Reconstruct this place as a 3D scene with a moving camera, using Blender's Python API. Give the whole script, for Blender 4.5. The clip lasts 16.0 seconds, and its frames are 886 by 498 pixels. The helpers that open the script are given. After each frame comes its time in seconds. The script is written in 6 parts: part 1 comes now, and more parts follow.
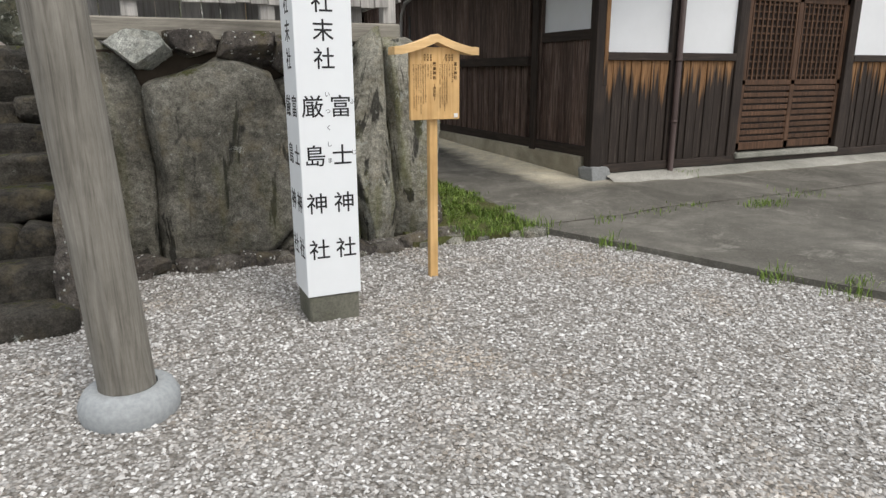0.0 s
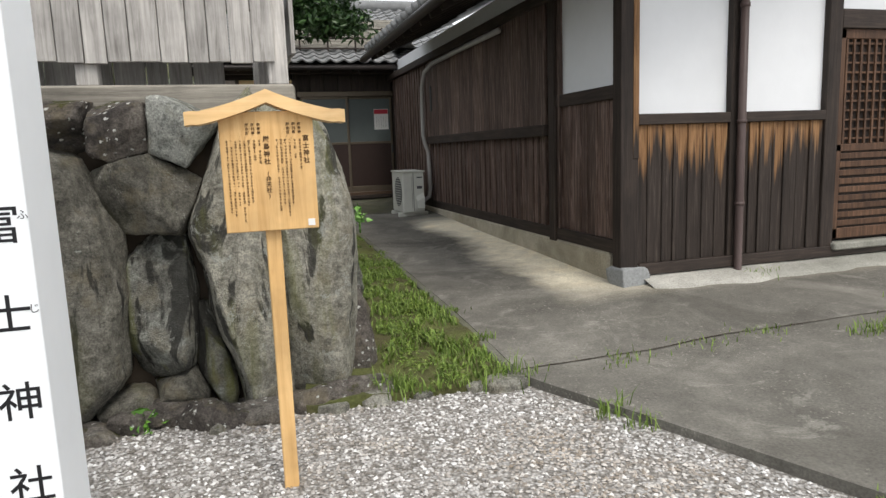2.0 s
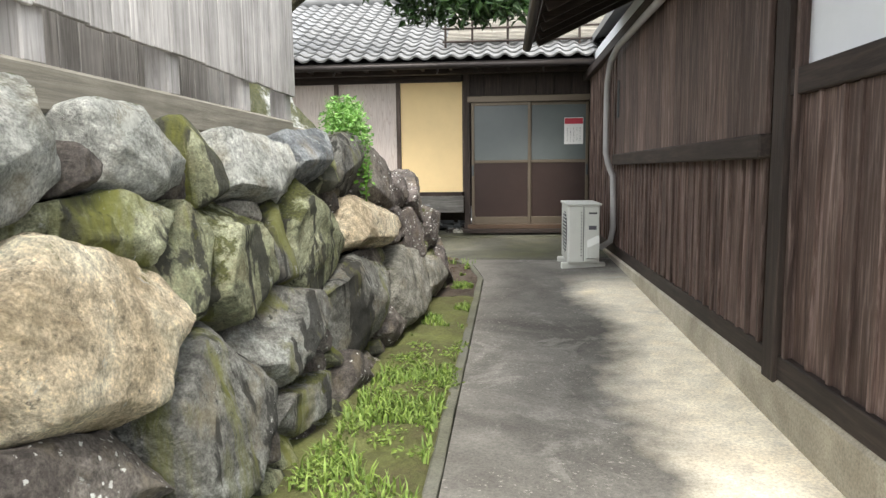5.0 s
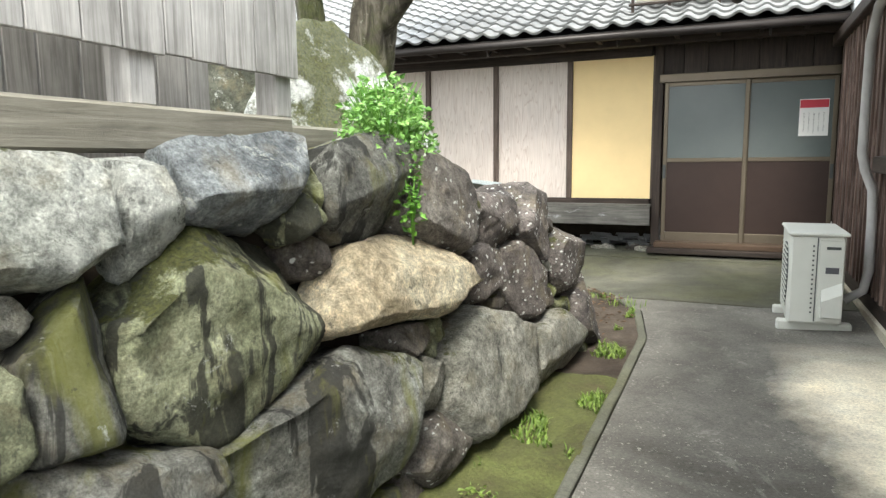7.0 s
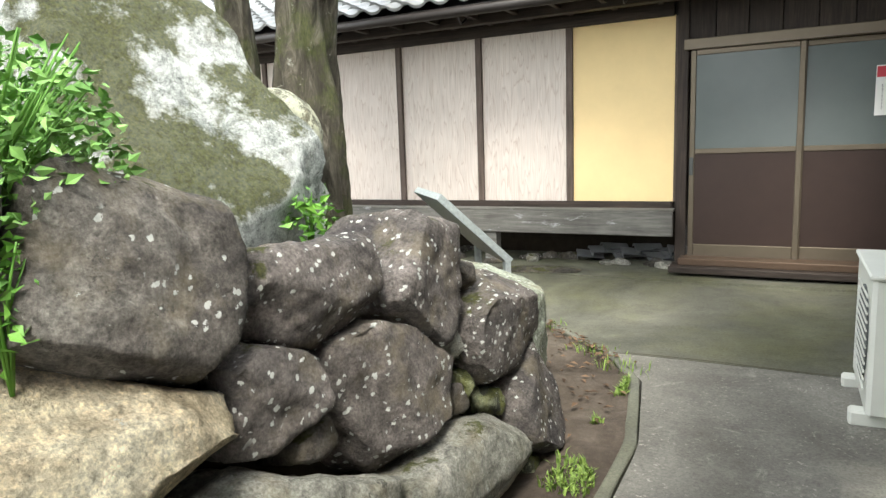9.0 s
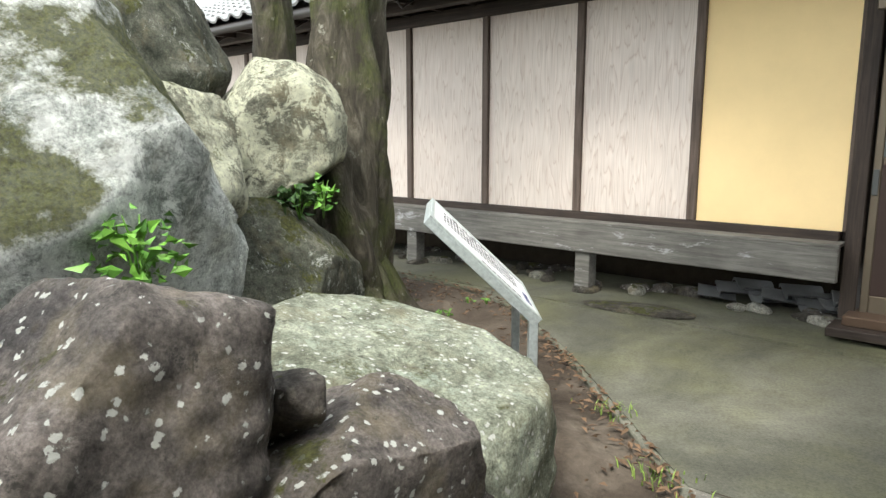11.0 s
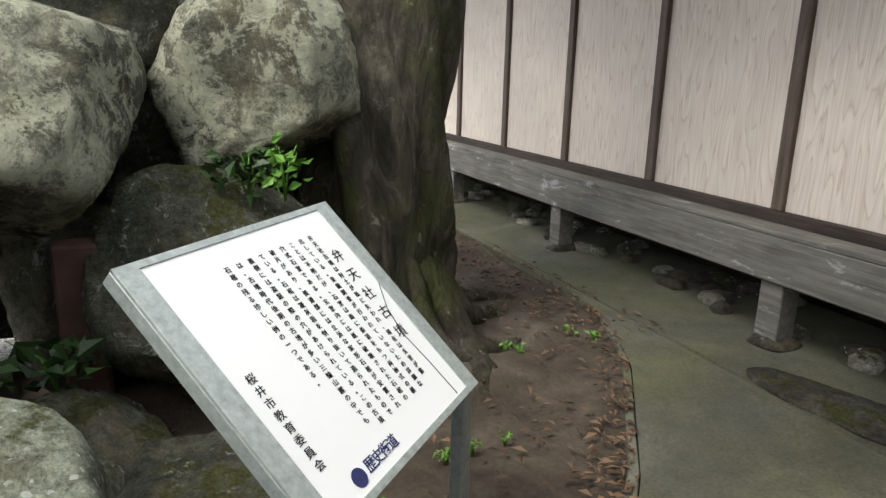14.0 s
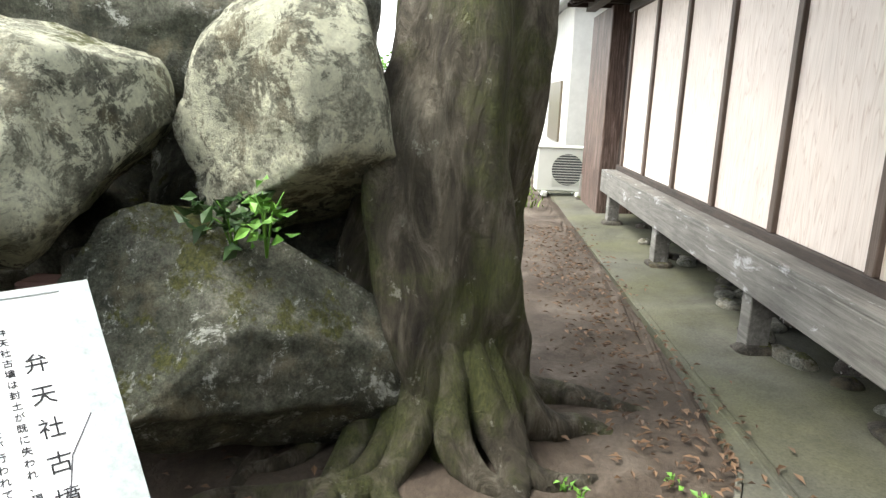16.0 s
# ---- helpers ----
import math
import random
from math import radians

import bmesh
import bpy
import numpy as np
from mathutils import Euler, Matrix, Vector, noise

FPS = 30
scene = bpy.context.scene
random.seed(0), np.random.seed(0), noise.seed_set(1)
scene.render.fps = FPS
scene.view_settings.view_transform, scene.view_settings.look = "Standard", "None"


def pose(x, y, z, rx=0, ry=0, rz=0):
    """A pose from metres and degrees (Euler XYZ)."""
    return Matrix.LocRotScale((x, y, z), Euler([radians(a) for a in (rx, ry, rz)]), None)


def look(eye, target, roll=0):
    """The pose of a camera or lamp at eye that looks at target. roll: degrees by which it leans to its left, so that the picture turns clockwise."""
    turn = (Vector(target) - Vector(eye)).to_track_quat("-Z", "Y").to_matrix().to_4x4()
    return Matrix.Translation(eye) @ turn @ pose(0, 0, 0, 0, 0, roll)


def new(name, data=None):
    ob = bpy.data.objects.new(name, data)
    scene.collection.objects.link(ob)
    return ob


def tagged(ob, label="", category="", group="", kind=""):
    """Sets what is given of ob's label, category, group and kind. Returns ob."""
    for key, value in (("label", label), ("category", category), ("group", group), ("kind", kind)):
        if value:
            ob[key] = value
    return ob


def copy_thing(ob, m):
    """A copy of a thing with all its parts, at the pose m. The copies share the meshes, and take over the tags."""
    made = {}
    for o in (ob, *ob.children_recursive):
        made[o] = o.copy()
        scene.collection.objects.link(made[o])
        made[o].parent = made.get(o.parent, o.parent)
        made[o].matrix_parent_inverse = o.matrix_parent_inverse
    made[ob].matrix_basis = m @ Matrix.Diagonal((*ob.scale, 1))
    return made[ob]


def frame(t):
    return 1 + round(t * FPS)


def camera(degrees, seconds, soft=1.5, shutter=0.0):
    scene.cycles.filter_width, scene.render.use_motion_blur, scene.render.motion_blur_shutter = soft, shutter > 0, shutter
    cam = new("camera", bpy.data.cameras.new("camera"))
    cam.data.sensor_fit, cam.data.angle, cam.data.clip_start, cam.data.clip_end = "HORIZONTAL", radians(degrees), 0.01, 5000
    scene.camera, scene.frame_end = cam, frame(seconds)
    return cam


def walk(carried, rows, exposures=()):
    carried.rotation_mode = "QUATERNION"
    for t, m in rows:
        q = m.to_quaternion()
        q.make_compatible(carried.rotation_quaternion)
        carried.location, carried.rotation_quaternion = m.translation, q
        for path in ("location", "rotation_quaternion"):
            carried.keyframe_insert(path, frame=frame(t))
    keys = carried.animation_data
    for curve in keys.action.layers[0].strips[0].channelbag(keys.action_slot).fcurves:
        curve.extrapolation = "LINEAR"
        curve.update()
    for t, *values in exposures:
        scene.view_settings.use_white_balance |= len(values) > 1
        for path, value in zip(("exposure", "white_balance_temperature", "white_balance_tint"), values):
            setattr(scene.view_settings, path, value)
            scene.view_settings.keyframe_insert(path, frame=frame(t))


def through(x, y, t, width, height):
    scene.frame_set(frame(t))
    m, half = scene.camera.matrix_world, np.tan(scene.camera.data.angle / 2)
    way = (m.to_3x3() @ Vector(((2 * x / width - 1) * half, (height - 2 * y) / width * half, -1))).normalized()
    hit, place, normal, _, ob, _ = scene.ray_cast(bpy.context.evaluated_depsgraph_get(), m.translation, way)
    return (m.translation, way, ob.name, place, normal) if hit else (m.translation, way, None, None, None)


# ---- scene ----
cam = camera(67.3, 16.0, soft=1.4)
METRES, EYE, TILT, LEAN, TURN = 15.2, 1.5, 0.0, 0.0, -24.2
ROWS = [
    (0.0, 0.0, 0.0, 0.0, -0.04, -14.86, 0.14),
    (0.5, 0.0151, 0.0332, -0.0009, -0.72, -14.33, 0.53),
    (1.0, 0.0373, 0.0652, -0.0008, 0.28, -11.3, 1.9),
    (1.5, 0.0479, 0.0995, -0.0005, 3.66, -10.92, 2.22),
    (2.0, 0.0635, 0.1329, -0.0006, 7.27, -8.56, 2.07),
    (2.5, 0.0717, 0.1718, -0.0011, 9.72, -10.12, 1.93),
    (3.0, 0.0827, 0.2073, 0.0004, 15.42, -8.64, 2.62),
    (3.5, 0.0898, 0.2454, 0.0008, 18.3, -7.93, 1.6),
    (4.0, 0.0946, 0.2833, 0.0001, 21.5, -7.2, 1.54),
    (4.5, 0.0945, 0.323, 0.0006, 26.34, -6.79, 1.18),
    (5.0, 0.0906, 0.3601, 0.0025, 29.36, -6.7, 0.68),
    (7.5, 0.0406, 0.5264, 0.0146, 49.44, -7.78, 0.64),
    (8.0, 0.0252, 0.5545, 0.0155, 46.63, -8.45, 0.74),
    (8.5, 0.0164, 0.5863, 0.0174, 48.5, -8.59, 1.46),
    (11.0, -0.0482, 0.7153, 0.0204, 65.86, -9.29, 0.05),
    (11.5, -0.0681, 0.7336, 0.021, 68.37, -9.91, -0.08),
    (12.0, -0.0792, 0.759, 0.0207, 71.7, -10.63, 0.28),
    (12.5, -0.0938, 0.7788, 0.0204, 76.45, -12.83, 0.14),
    (13.0, -0.1067, 0.7997, 0.0219, 79.75, -14.08, 0.17),
    (13.5, -0.1204, 0.8179, 0.0227, 85.57, -14.56, -0.23),
    (14.0, -0.1381, 0.8299, 0.0249, 91.03, -15.1, -1.19),
    (14.5, -0.1514, 0.849, 0.0256, 96.96, -13.85, -1.29),
    (15.0, -0.1675, 0.8618, 0.0258, 104.18, -12.51, -1.64),
    (15.5, -0.1856, 0.8744, 0.0258, 107.01, -12.86, -2.54),
    (16.0, -0.2038, 0.8869, 0.0261, 116.64, -12.71, -2.09),
]
EXPOSURES = [(0.0, -0.08, 6500, 10), (1.0, -0.17, 6500, 10), (1.5, 0.0, 6500, 10), (2.0, 0.25, 6500, 10), (2.5, 0.45, 6500, 10), (3.5, 0.95, 6500, 10), (5.0, 1.5, 6500, 10), (7.5, 1.82, 6450, 5), (8.5, 1.88, 6450, 5), (11.0, 1.68, 6450, 5), (12.5, 1.57, 6450, 5), (13.3, 1.15, 6480, 7), (14.0, 0.85, 6480, 7), (15.0, 0.95, 6480, 7), (15.5, 1.5, 6480, 7), (16.0, 1.98, 6480, 7)]
walk(cam, [(t, pose(0, 0, EYE, TILT, LEAN, TURN) @ pose(METRES * x, METRES * y, METRES * z, 90 + pitch, roll, yaw)) for t, x, y, z, yaw, pitch, roll in ROWS], EXPOSURES)

# ---- sky and sun: bright overcast ----
world = bpy.data.worlds.new("overcast_sky")
scene.world = world
world.use_nodes = True
wn, wl = world.node_tree.nodes, world.node_tree.links
wn.clear()
sky = wn.new("ShaderNodeTexSky")
sky.sky_type, sky.sun_disc = "NISHITA", False
sky.sun_elevation, sky.sun_rotation = radians(56.9), radians(165.2)
sky.dust_density, sky.air_density, sky.ozone_density = 6.0, 1.0, 1.0
pale = wn.new("ShaderNodeMixRGB")
pale.inputs[0].default_value = 0.72
pale.inputs[2].default_value = (9.0, 9.2, 9.4, 1)
back = wn.new("ShaderNodeBackground")
back.inputs[1].default_value = 0.15
wout = wn.new("ShaderNodeOutputWorld")
wl.new(sky.outputs[0], pale.inputs[1])
wl.new(pale.outputs[0], back.inputs[0])
wl.new(back.outputs[0], wout.inputs[0])
sun_data = bpy.data.lights.new("sun", "SUN")
sun_data.energy, sun_data.angle, sun_data.color = 1.5, radians(18), (1.0, 0.96, 0.9)
sun = new("sun", sun_data)
sun.matrix_world = look((4.5, -17, 27), (0, 0, 0))


# ---- materials ----
class Mat:
    """A small builder for procedural materials."""

    def __init__(self, name, rough=0.8, metal=0.0):
        self.m = bpy.data.materials.new(name)
        self.m.use_nodes = True
        self.n, self.l = self.m.node_tree.nodes, self.m.node_tree.links
        self.b = self.n["Principled BSDF"]
        self.b.inputs["Roughness"].default_value = rough
        self.b.inputs["Metallic"].default_value = metal
        self.b.inputs["Specular IOR Level"].default_value = 0.3
        self.co = self.n.new("ShaderNodeTexCoord")
        self.info = self.n.new("ShaderNodeObjectInfo")
        self.geo = self.n.new("ShaderNodeNewGeometry")

    def coords(self, stretch=(1, 1, 1), shift=True, world_space=False):
        mp = self.n.new("ShaderNodeMapping")
        mp.inputs["Scale"].default_value = stretch
        self.l.new(self.geo.outputs["Position"] if world_space else self.co.outputs["Object"], mp.inputs["Vector"])
        if not shift:
            return mp.outputs[0]
        off = self.n.new("ShaderNodeVectorMath")
        off.operation = "SCALE"
        off.inputs[0].default_value = (37, 19, 53)
        self.l.new(self.info.outputs["Random"], off.inputs["Scale"])
        add = self.n.new("ShaderNodeVectorMath")
        self.l.new(mp.outputs[0], add.inputs[0])
        self.l.new(off.outputs[0], add.inputs[1])
        return add.outputs[0]

    def noise(self, vec, scale, detail=5, rough=0.6, distort=0.0):
        t = self.n.new("ShaderNodeTexNoise")
        t.inputs["Scale"].default_value, t.inputs["Detail"].default_value = scale, detail
        t.inputs["Roughness"].default_value, t.inputs["Distortion"].default_value = rough, distort
        self.l.new(vec, t.inputs["Vector"])
        return t.outputs[0]

    def cells(self, vec, scale, feature="F1"):
        t = self.n.new("ShaderNodeTexVoronoi")
        t.feature = feature
        t.inputs["Scale"].default_value = scale
        self.l.new(vec, t.inputs["Vector"])
        return t

    def wave(self, vec, scale, distort=2.0, detail=2.0, axis="X"):
        t = self.n.new("ShaderNodeTexWave")
        t.bands_direction = axis
        t.inputs["Scale"].default_value, t.inputs["Distortion"].default_value = scale, distort
        t.inputs["Detail"].default_value = detail
        self.l.new(vec, t.inputs["Vector"])
        return t.outputs["Fac"]

    def ramp(self, fac, stops):
        r = self.n.new("ShaderNodeValToRGB")
        while len(r.color_ramp.elements) < len(stops):
            r.color_ramp.elements.new(0.5)
        for e, (p, c) in zip(r.color_ramp.elements, stops):
            e.position = p
            e.color = (*c, 1) if isinstance(c, tuple) else (c, c, c, 1)
        self.l.new(fac, r.inputs[0])
        return r.outputs[0]

    def mix(self, fac, a, b, kind="MIX"):
        x = self.n.new("ShaderNodeMixRGB")
        x.blend_type = kind
        for sock, v in zip(x.inputs, (fac, a, b)):
            if isinstance(v, bpy.types.NodeSocket):
                self.l.new(v, sock)
            elif isinstance(v, tuple):
                sock.default_value = (*v, 1)
            else:
                sock.default_value = v if sock == x.inputs[0] else (v, v, v, 1)
        return x.outputs[0]

    def math(self, op, a, b=0.0):
        x = self.n.new("ShaderNodeMath")
        x.operation = op
        for sock, v in zip(x.inputs, (a, b)):
            if isinstance(v, bpy.types.NodeSocket):
                self.l.new(v, sock)
            else:
                sock.default_value = v
        return x.outputs[0]

    def axis(self, vec, name):
        x = self.n.new("ShaderNodeSeparateXYZ")
        self.l.new(vec, x.inputs[0])
        return x.outputs[name]

    def done(self, colour, height=None, strength=0.4, depth=0.02, rough=None):
        if isinstance(colour, tuple):
            self.b.inputs["Base Color"].default_value = (*colour, 1)
        else:
            self.l.new(colour, self.b.inputs["Base Color"])
        if height is not None:
            bp = self.n.new("ShaderNodeBump")
            bp.inputs["Strength"].default_value, bp.inputs["Distance"].default_value = strength, depth
            self.l.new(height, bp.inputs["Height"])
            self.l.new(bp.outputs[0], self.b.inputs["Normal"])
        if rough is not None:
            self.l.new(rough, self.b.inputs["Roughness"])
        return self.m


def rock_mat(name, dark, mid, light, lichen=0.5, moss=0.3, spots=0.0, streak=0.0, pale=(0.62, 0.64, 0.58), patch=3.5):
    """Weathered stone. lichen, moss, spots, streak: how much of each, 0 to 1."""
    k = Mat(name, 0.88)
    v = k.coords()
    big, fine, grit = k.noise(v, 2.4, 8, 0.68, 0.8), k.noise(v, 22, 9, 0.75), k.noise(v, 95, 4, 0.7)
    c = k.ramp(big, [(0.34, dark), (0.5, mid), (0.66, light)])
    c = k.mix(0.85, c, k.ramp(fine, [(0.34, 0.4), (0.5, 1.0), (0.66, 1.6)]), "MULTIPLY")
    c = k.mix(0.7, c, k.ramp(grit, [(0.34, 0.5), (0.5, 1.0), (0.66, 1.5)]), "MULTIPLY")
    hue = k.noise(v, 5.0, 5, 0.6)
    c = k.mix(k.ramp(hue, [(0.52, 0.0), (0.70, 0.4)]), c, (0.34, 0.28, 0.16))
    if streak:
        s = k.noise(k.coords((3, 3, 0.5)), 1.5, 6, 0.6, 0.7)
        c = k.mix(k.ramp(s, [(0.66 - 0.1 * streak, 0.0), (0.69 - 0.1 * streak, 0.85)]), c, (0.03, 0.03, 0.026))
        s2 = k.noise(k.coords((4, 4, 0.6)), 1.1, 5, 0.6, 0.4)
        c = k.mix(k.ramp(s2, [(0.54, 0.0), (0.66, 0.6 * streak)]), c, (0.22, 0.23, 0.05))
    li = k.noise(v, 7, 12, 0.82, 0.4)
    c = k.mix(k.ramp(li, [(0.64 - 0.16 * lichen, 0.0), (0.67 - 0.15 * lichen, 0.8)]), c, k.mix(0.6, pale, k.ramp(fine, [(0.35, 0.55), (0.65, 1.25)]), "MULTIPLY"))
    pit = k.noise(v, 13, 8, 0.8)
    c = k.mix(k.ramp(pit, [(0.60, 0.0), (0.64, 0.7)]), c, (0.05, 0.05, 0.042))
    if spots:
        cell = k.cells(k.mix(0.035, v, k.noise(v, 30, 5), "ADD"), 30)
        gate = k.math("MULTIPLY", k.noise(v, 3.0, 4), k.math("ADD", 0.55, k.axis(cell.outputs["Color"], "X")))
        sp = k.math("MULTIPLY", k.ramp(k.math("ADD", cell.outputs["Distance"], k.math("MULTIPLY", k.noise(v, 45, 6, 0.8), 0.55)), [(0.50, 1.0), (0.56, 0.0)]), k.ramp(gate, [(0.65 - 0.24 * spots, 0.0), (0.68 - 0.22 * spots, 1.0)]))
        c = k.mix(sp, c, (0.78, 0.79, 0.74))
    if moss:
        up = k.axis(k.geo.outputs["Normal"], "Z")
        mo = k.math("ADD", k.noise(v, patch, 8, 0.72), k.math("MULTIPLY", up, 0.16))
        c = k.mix(k.ramp(mo, [(0.74 - 0.2 * moss, 0.0), (0.79 - 0.2 * moss, 0.9)]), c, k.ramp(k.noise(v, 60, 6, 0.7), [(0.35, (0.03, 0.036, 0.007)), (0.65, (0.13, 0.135, 0.03))]))
    h = k.math("ADD", k.math("ADD", k.noise(v, 8, 12, 0.78), k.math("MULTIPLY", fine, 0.5)), k.math("MULTIPLY", grit, 0.15))
    return k.done(c, h, 1.0, 0.085)


ROCK = {
    "grey": rock_mat("grey_stone", (0.156, 0.156, 0.133), (0.328, 0.32, 0.272), (0.515, 0.499, 0.437), 0.3, 0.15, streak=0.12),
    "blue": rock_mat("blue_grey_stone", (0.125, 0.14, 0.149), (0.296, 0.32, 0.329), (0.562, 0.579, 0.579), 0.45, 0.1),
    "white": rock_mat("pale_lichened_stone", (0.193, 0.206, 0.179), (0.414, 0.427, 0.386), (0.69, 0.703, 0.648), 0.6, 0.2),
    "tan": rock_mat("tan_stone", (0.309, 0.247, 0.154), (0.618, 0.525, 0.363), (0.81, 0.757, 0.571), 0.25, 0.1),
    "green": rock_mat("green_stained_stone", (0.128, 0.136, 0.0824), (0.311, 0.328, 0.201), (0.547, 0.566, 0.383), 0.25, 0.5, streak=1.5),
    "dark": rock_mat("dark_brown_stone", (0.0688, 0.0607, 0.054), (0.161, 0.142, 0.124), (0.297, 0.274, 0.239), 0.12, 0.12, spots=0.12),
    "black": rock_mat("black_streaked_stone", (0.0812, 0.0812, 0.0714), (0.206, 0.206, 0.181), (0.437, 0.452, 0.409), 0.25, 0.15, streak=1.2),
    "spotted": rock_mat("dark_stone_with_white_lichen_spots", (0.0871, 0.078, 0.0754), (0.186, 0.163, 0.147), (0.294, 0.255, 0.234), 0.05, 0.1, spots=0.75),
    "corner": rock_mat("grey_stone_with_black_streaks", (0.22, 0.21, 0.17), (0.41, 0.395, 0.33), (0.58, 0.565, 0.48), 0.45, 0.12, streak=0.85),
    "boulder": rock_mat("white_boulder_with_moss", (0.24, 0.264, 0.24), (0.48, 0.504, 0.468), (0.744, 0.768, 0.72), 0.95, 1.0, pale=(0.84, 0.86, 0.82), patch=0.8),
    "flat": rock_mat("grey_green_stone_with_pale_lichen", (0.187, 0.198, 0.143), (0.341, 0.363, 0.275), (0.506, 0.539, 0.429), 0.55, 0.12, spots=0.85, pale=(0.55, 0.62, 0.50), patch=2.0),
    "tomb": rock_mat("mottled_lichened_boulder", (0.085, 0.085, 0.065), (0.20, 0.20, 0.15), (0.46, 0.46, 0.35), 1.0, 0.22, pale=(0.76, 0.77, 0.58)),
    "mossy": rock_mat("dark_mossy_boulder", (0.05, 0.055, 0.04), (0.11, 0.115, 0.085), (0.2, 0.2, 0.16), 0.5, 0.5),
    # grey stone made browner, and darkened in colour for the tree shade
    "yard": rock_mat("shaded_brown_grey_yard_stone", (0.10, 0.095, 0.078), (0.215, 0.205, 0.17), (0.34, 0.325, 0.275), 0.25, 0.15, streak=0.3),
    "step": rock_mat("dark_step_stone", (0.035, 0.032, 0.027), (0.075, 0.068, 0.056), (0.13, 0.12, 0.10), 0.1, 0.2),
}


def plank_mat(name, dark, mid, light, rough=0.75, grain=1.0, along="Z", vary=0.35):
    """Sawn boards: grain along one object axis, tone by object and island."""
    k = Mat(name, rough)
    st = {"Z": (14, 14, 0.8), "Y": (14, 0.8, 14), "X": (0.8, 14, 14)}[along]
    v = k.coords(st)
    g = k.noise(v, 2.6, 7, 0.7, 0.6)
    c = k.ramp(g, [(0.28, dark), (0.5, mid), (0.75, light)])
    tone = k.math("ADD", k.info.outputs["Random"], k.geo.outputs["Random Per Island"])
    c = k.mix(vary, c, k.ramp(k.math("FRACT", tone), [(0.0, 0.45), (0.6, 1.0), (1.0, 1.5)]), "MULTIPLY")
    c = k.mix(0.6, c, k.ramp(k.noise(k.coords(), 3.0, 4), [(0.3, 0.6), (0.6, 1.15)]), "MULTIPLY")
    return k.done(c, g, 0.35 * grain, 0.01)


WOOD_GREY = plank_mat("weathered_grey_boards", (0.19, 0.18, 0.165), (0.38, 0.365, 0.345), (0.56, 0.54, 0.51))
WOOD_GREY_X = plank_mat("weathered_grey_beam", (0.11, 0.10, 0.085), (0.21, 0.195, 0.165), (0.31, 0.29, 0.25), along="X")
WOOD_GREY_Y = plank_mat("weathered_grey_beam_mossy", (0.11, 0.10, 0.08), (0.21, 0.195, 0.155), (0.31, 0.29, 0.24), along="Y")
WOOD_DARK = plank_mat("dark_brown_boards", (0.03, 0.018, 0.014), (0.10, 0.066, 0.053), (0.31, 0.235, 0.205), 0.6, vary=0.6)
WOOD_BEAM = plank_mat("dark_timber_frame", (0.016, 0.012, 0.010), (0.035, 0.026, 0.021), (0.07, 0.05, 0.04), 0.65)
WOOD_BEAM_X = plank_mat("dark_timber_rail", (0.016, 0.012, 0.010), (0.035, 0.026, 0.021), (0.07, 0.05, 0.04), 0.65, along="X")
WOOD_BEAM_Y = plank_mat("dark_timber_rail_side", (0.016, 0.012, 0.010), (0.035, 0.026, 0.021), (0.07, 0.05, 0.04), 0.65, along="Y")
WOOD_DOOR = plank_mat("brown_lattice_wood", (0.035, 0.018, 0.010), (0.085, 0.045, 0.026), (0.16, 0.09, 0.052), 0.6)
WOOD_NEW = plank_mat("new_yellow_cypress", (0.52, 0.31, 0.12), (0.62, 0.39, 0.165), (0.70, 0.47, 0.22), 0.55, 0.3, vary=0.08)
WOOD_NEW_X = plank_mat("new_yellow_cypress_roof", (0.60, 0.38, 0.16), (0.72, 0.48, 0.23), (0.80, 0.57, 0.30), 0.55, 0.3, along="X", vary=0.05)
WOOD_POST = plank_mat("silver_grey_log", (0.09, 0.082, 0.07), (0.20, 0.188, 0.162), (0.29, 0.277, 0.247), 0.8, 1.2, vary=0.05)
WOOD_STRIP = plank_mat("brown_panel_strip", (0.05, 0.036, 0.029), (0.10, 0.074, 0.06), (0.16, 0.12, 0.10), 0.65, vary=0.1)
WOOD_PALE = plank_mat("bleached_deck_slats", (0.22, 0.20, 0.17), (0.40, 0.38, 0.33), (0.55, 0.53, 0.48), along="X")


def ledge_mat():
    """Grey veranda timber with pale flaking patches."""
    k = Mat("grey_veranda_board", 0.7)
    g = k.noise(k.coords((0.8, 14, 14)), 2.6, 7, 0.7, 0.6)
    c = k.ramp(g, [(0.28, (0.075, 0.07, 0.062)), (0.5, (0.14, 0.135, 0.122)), (0.75, (0.23, 0.22, 0.20))])
    c = k.mix(0.6, c, k.ramp(k.noise(k.coords(), 3.0, 5), [(0.3, 0.6), (0.6, 1.2)]), "MULTIPLY")
    flake = k.noise(k.coords((1.6, 5, 5), shift=False), 1.9, 8, 0.7, 0.5)
    c = k.mix(k.ramp(flake, [(0.60, 0.0), (0.66, 0.7)]), c, k.ramp(g, [(0.3, (0.34, 0.34, 0.34)), (0.7, (0.52, 0.53, 0.54))]))
    return k.done(c, g, 0.4, 0.01)


WOOD_LEDGE = ledge_mat()


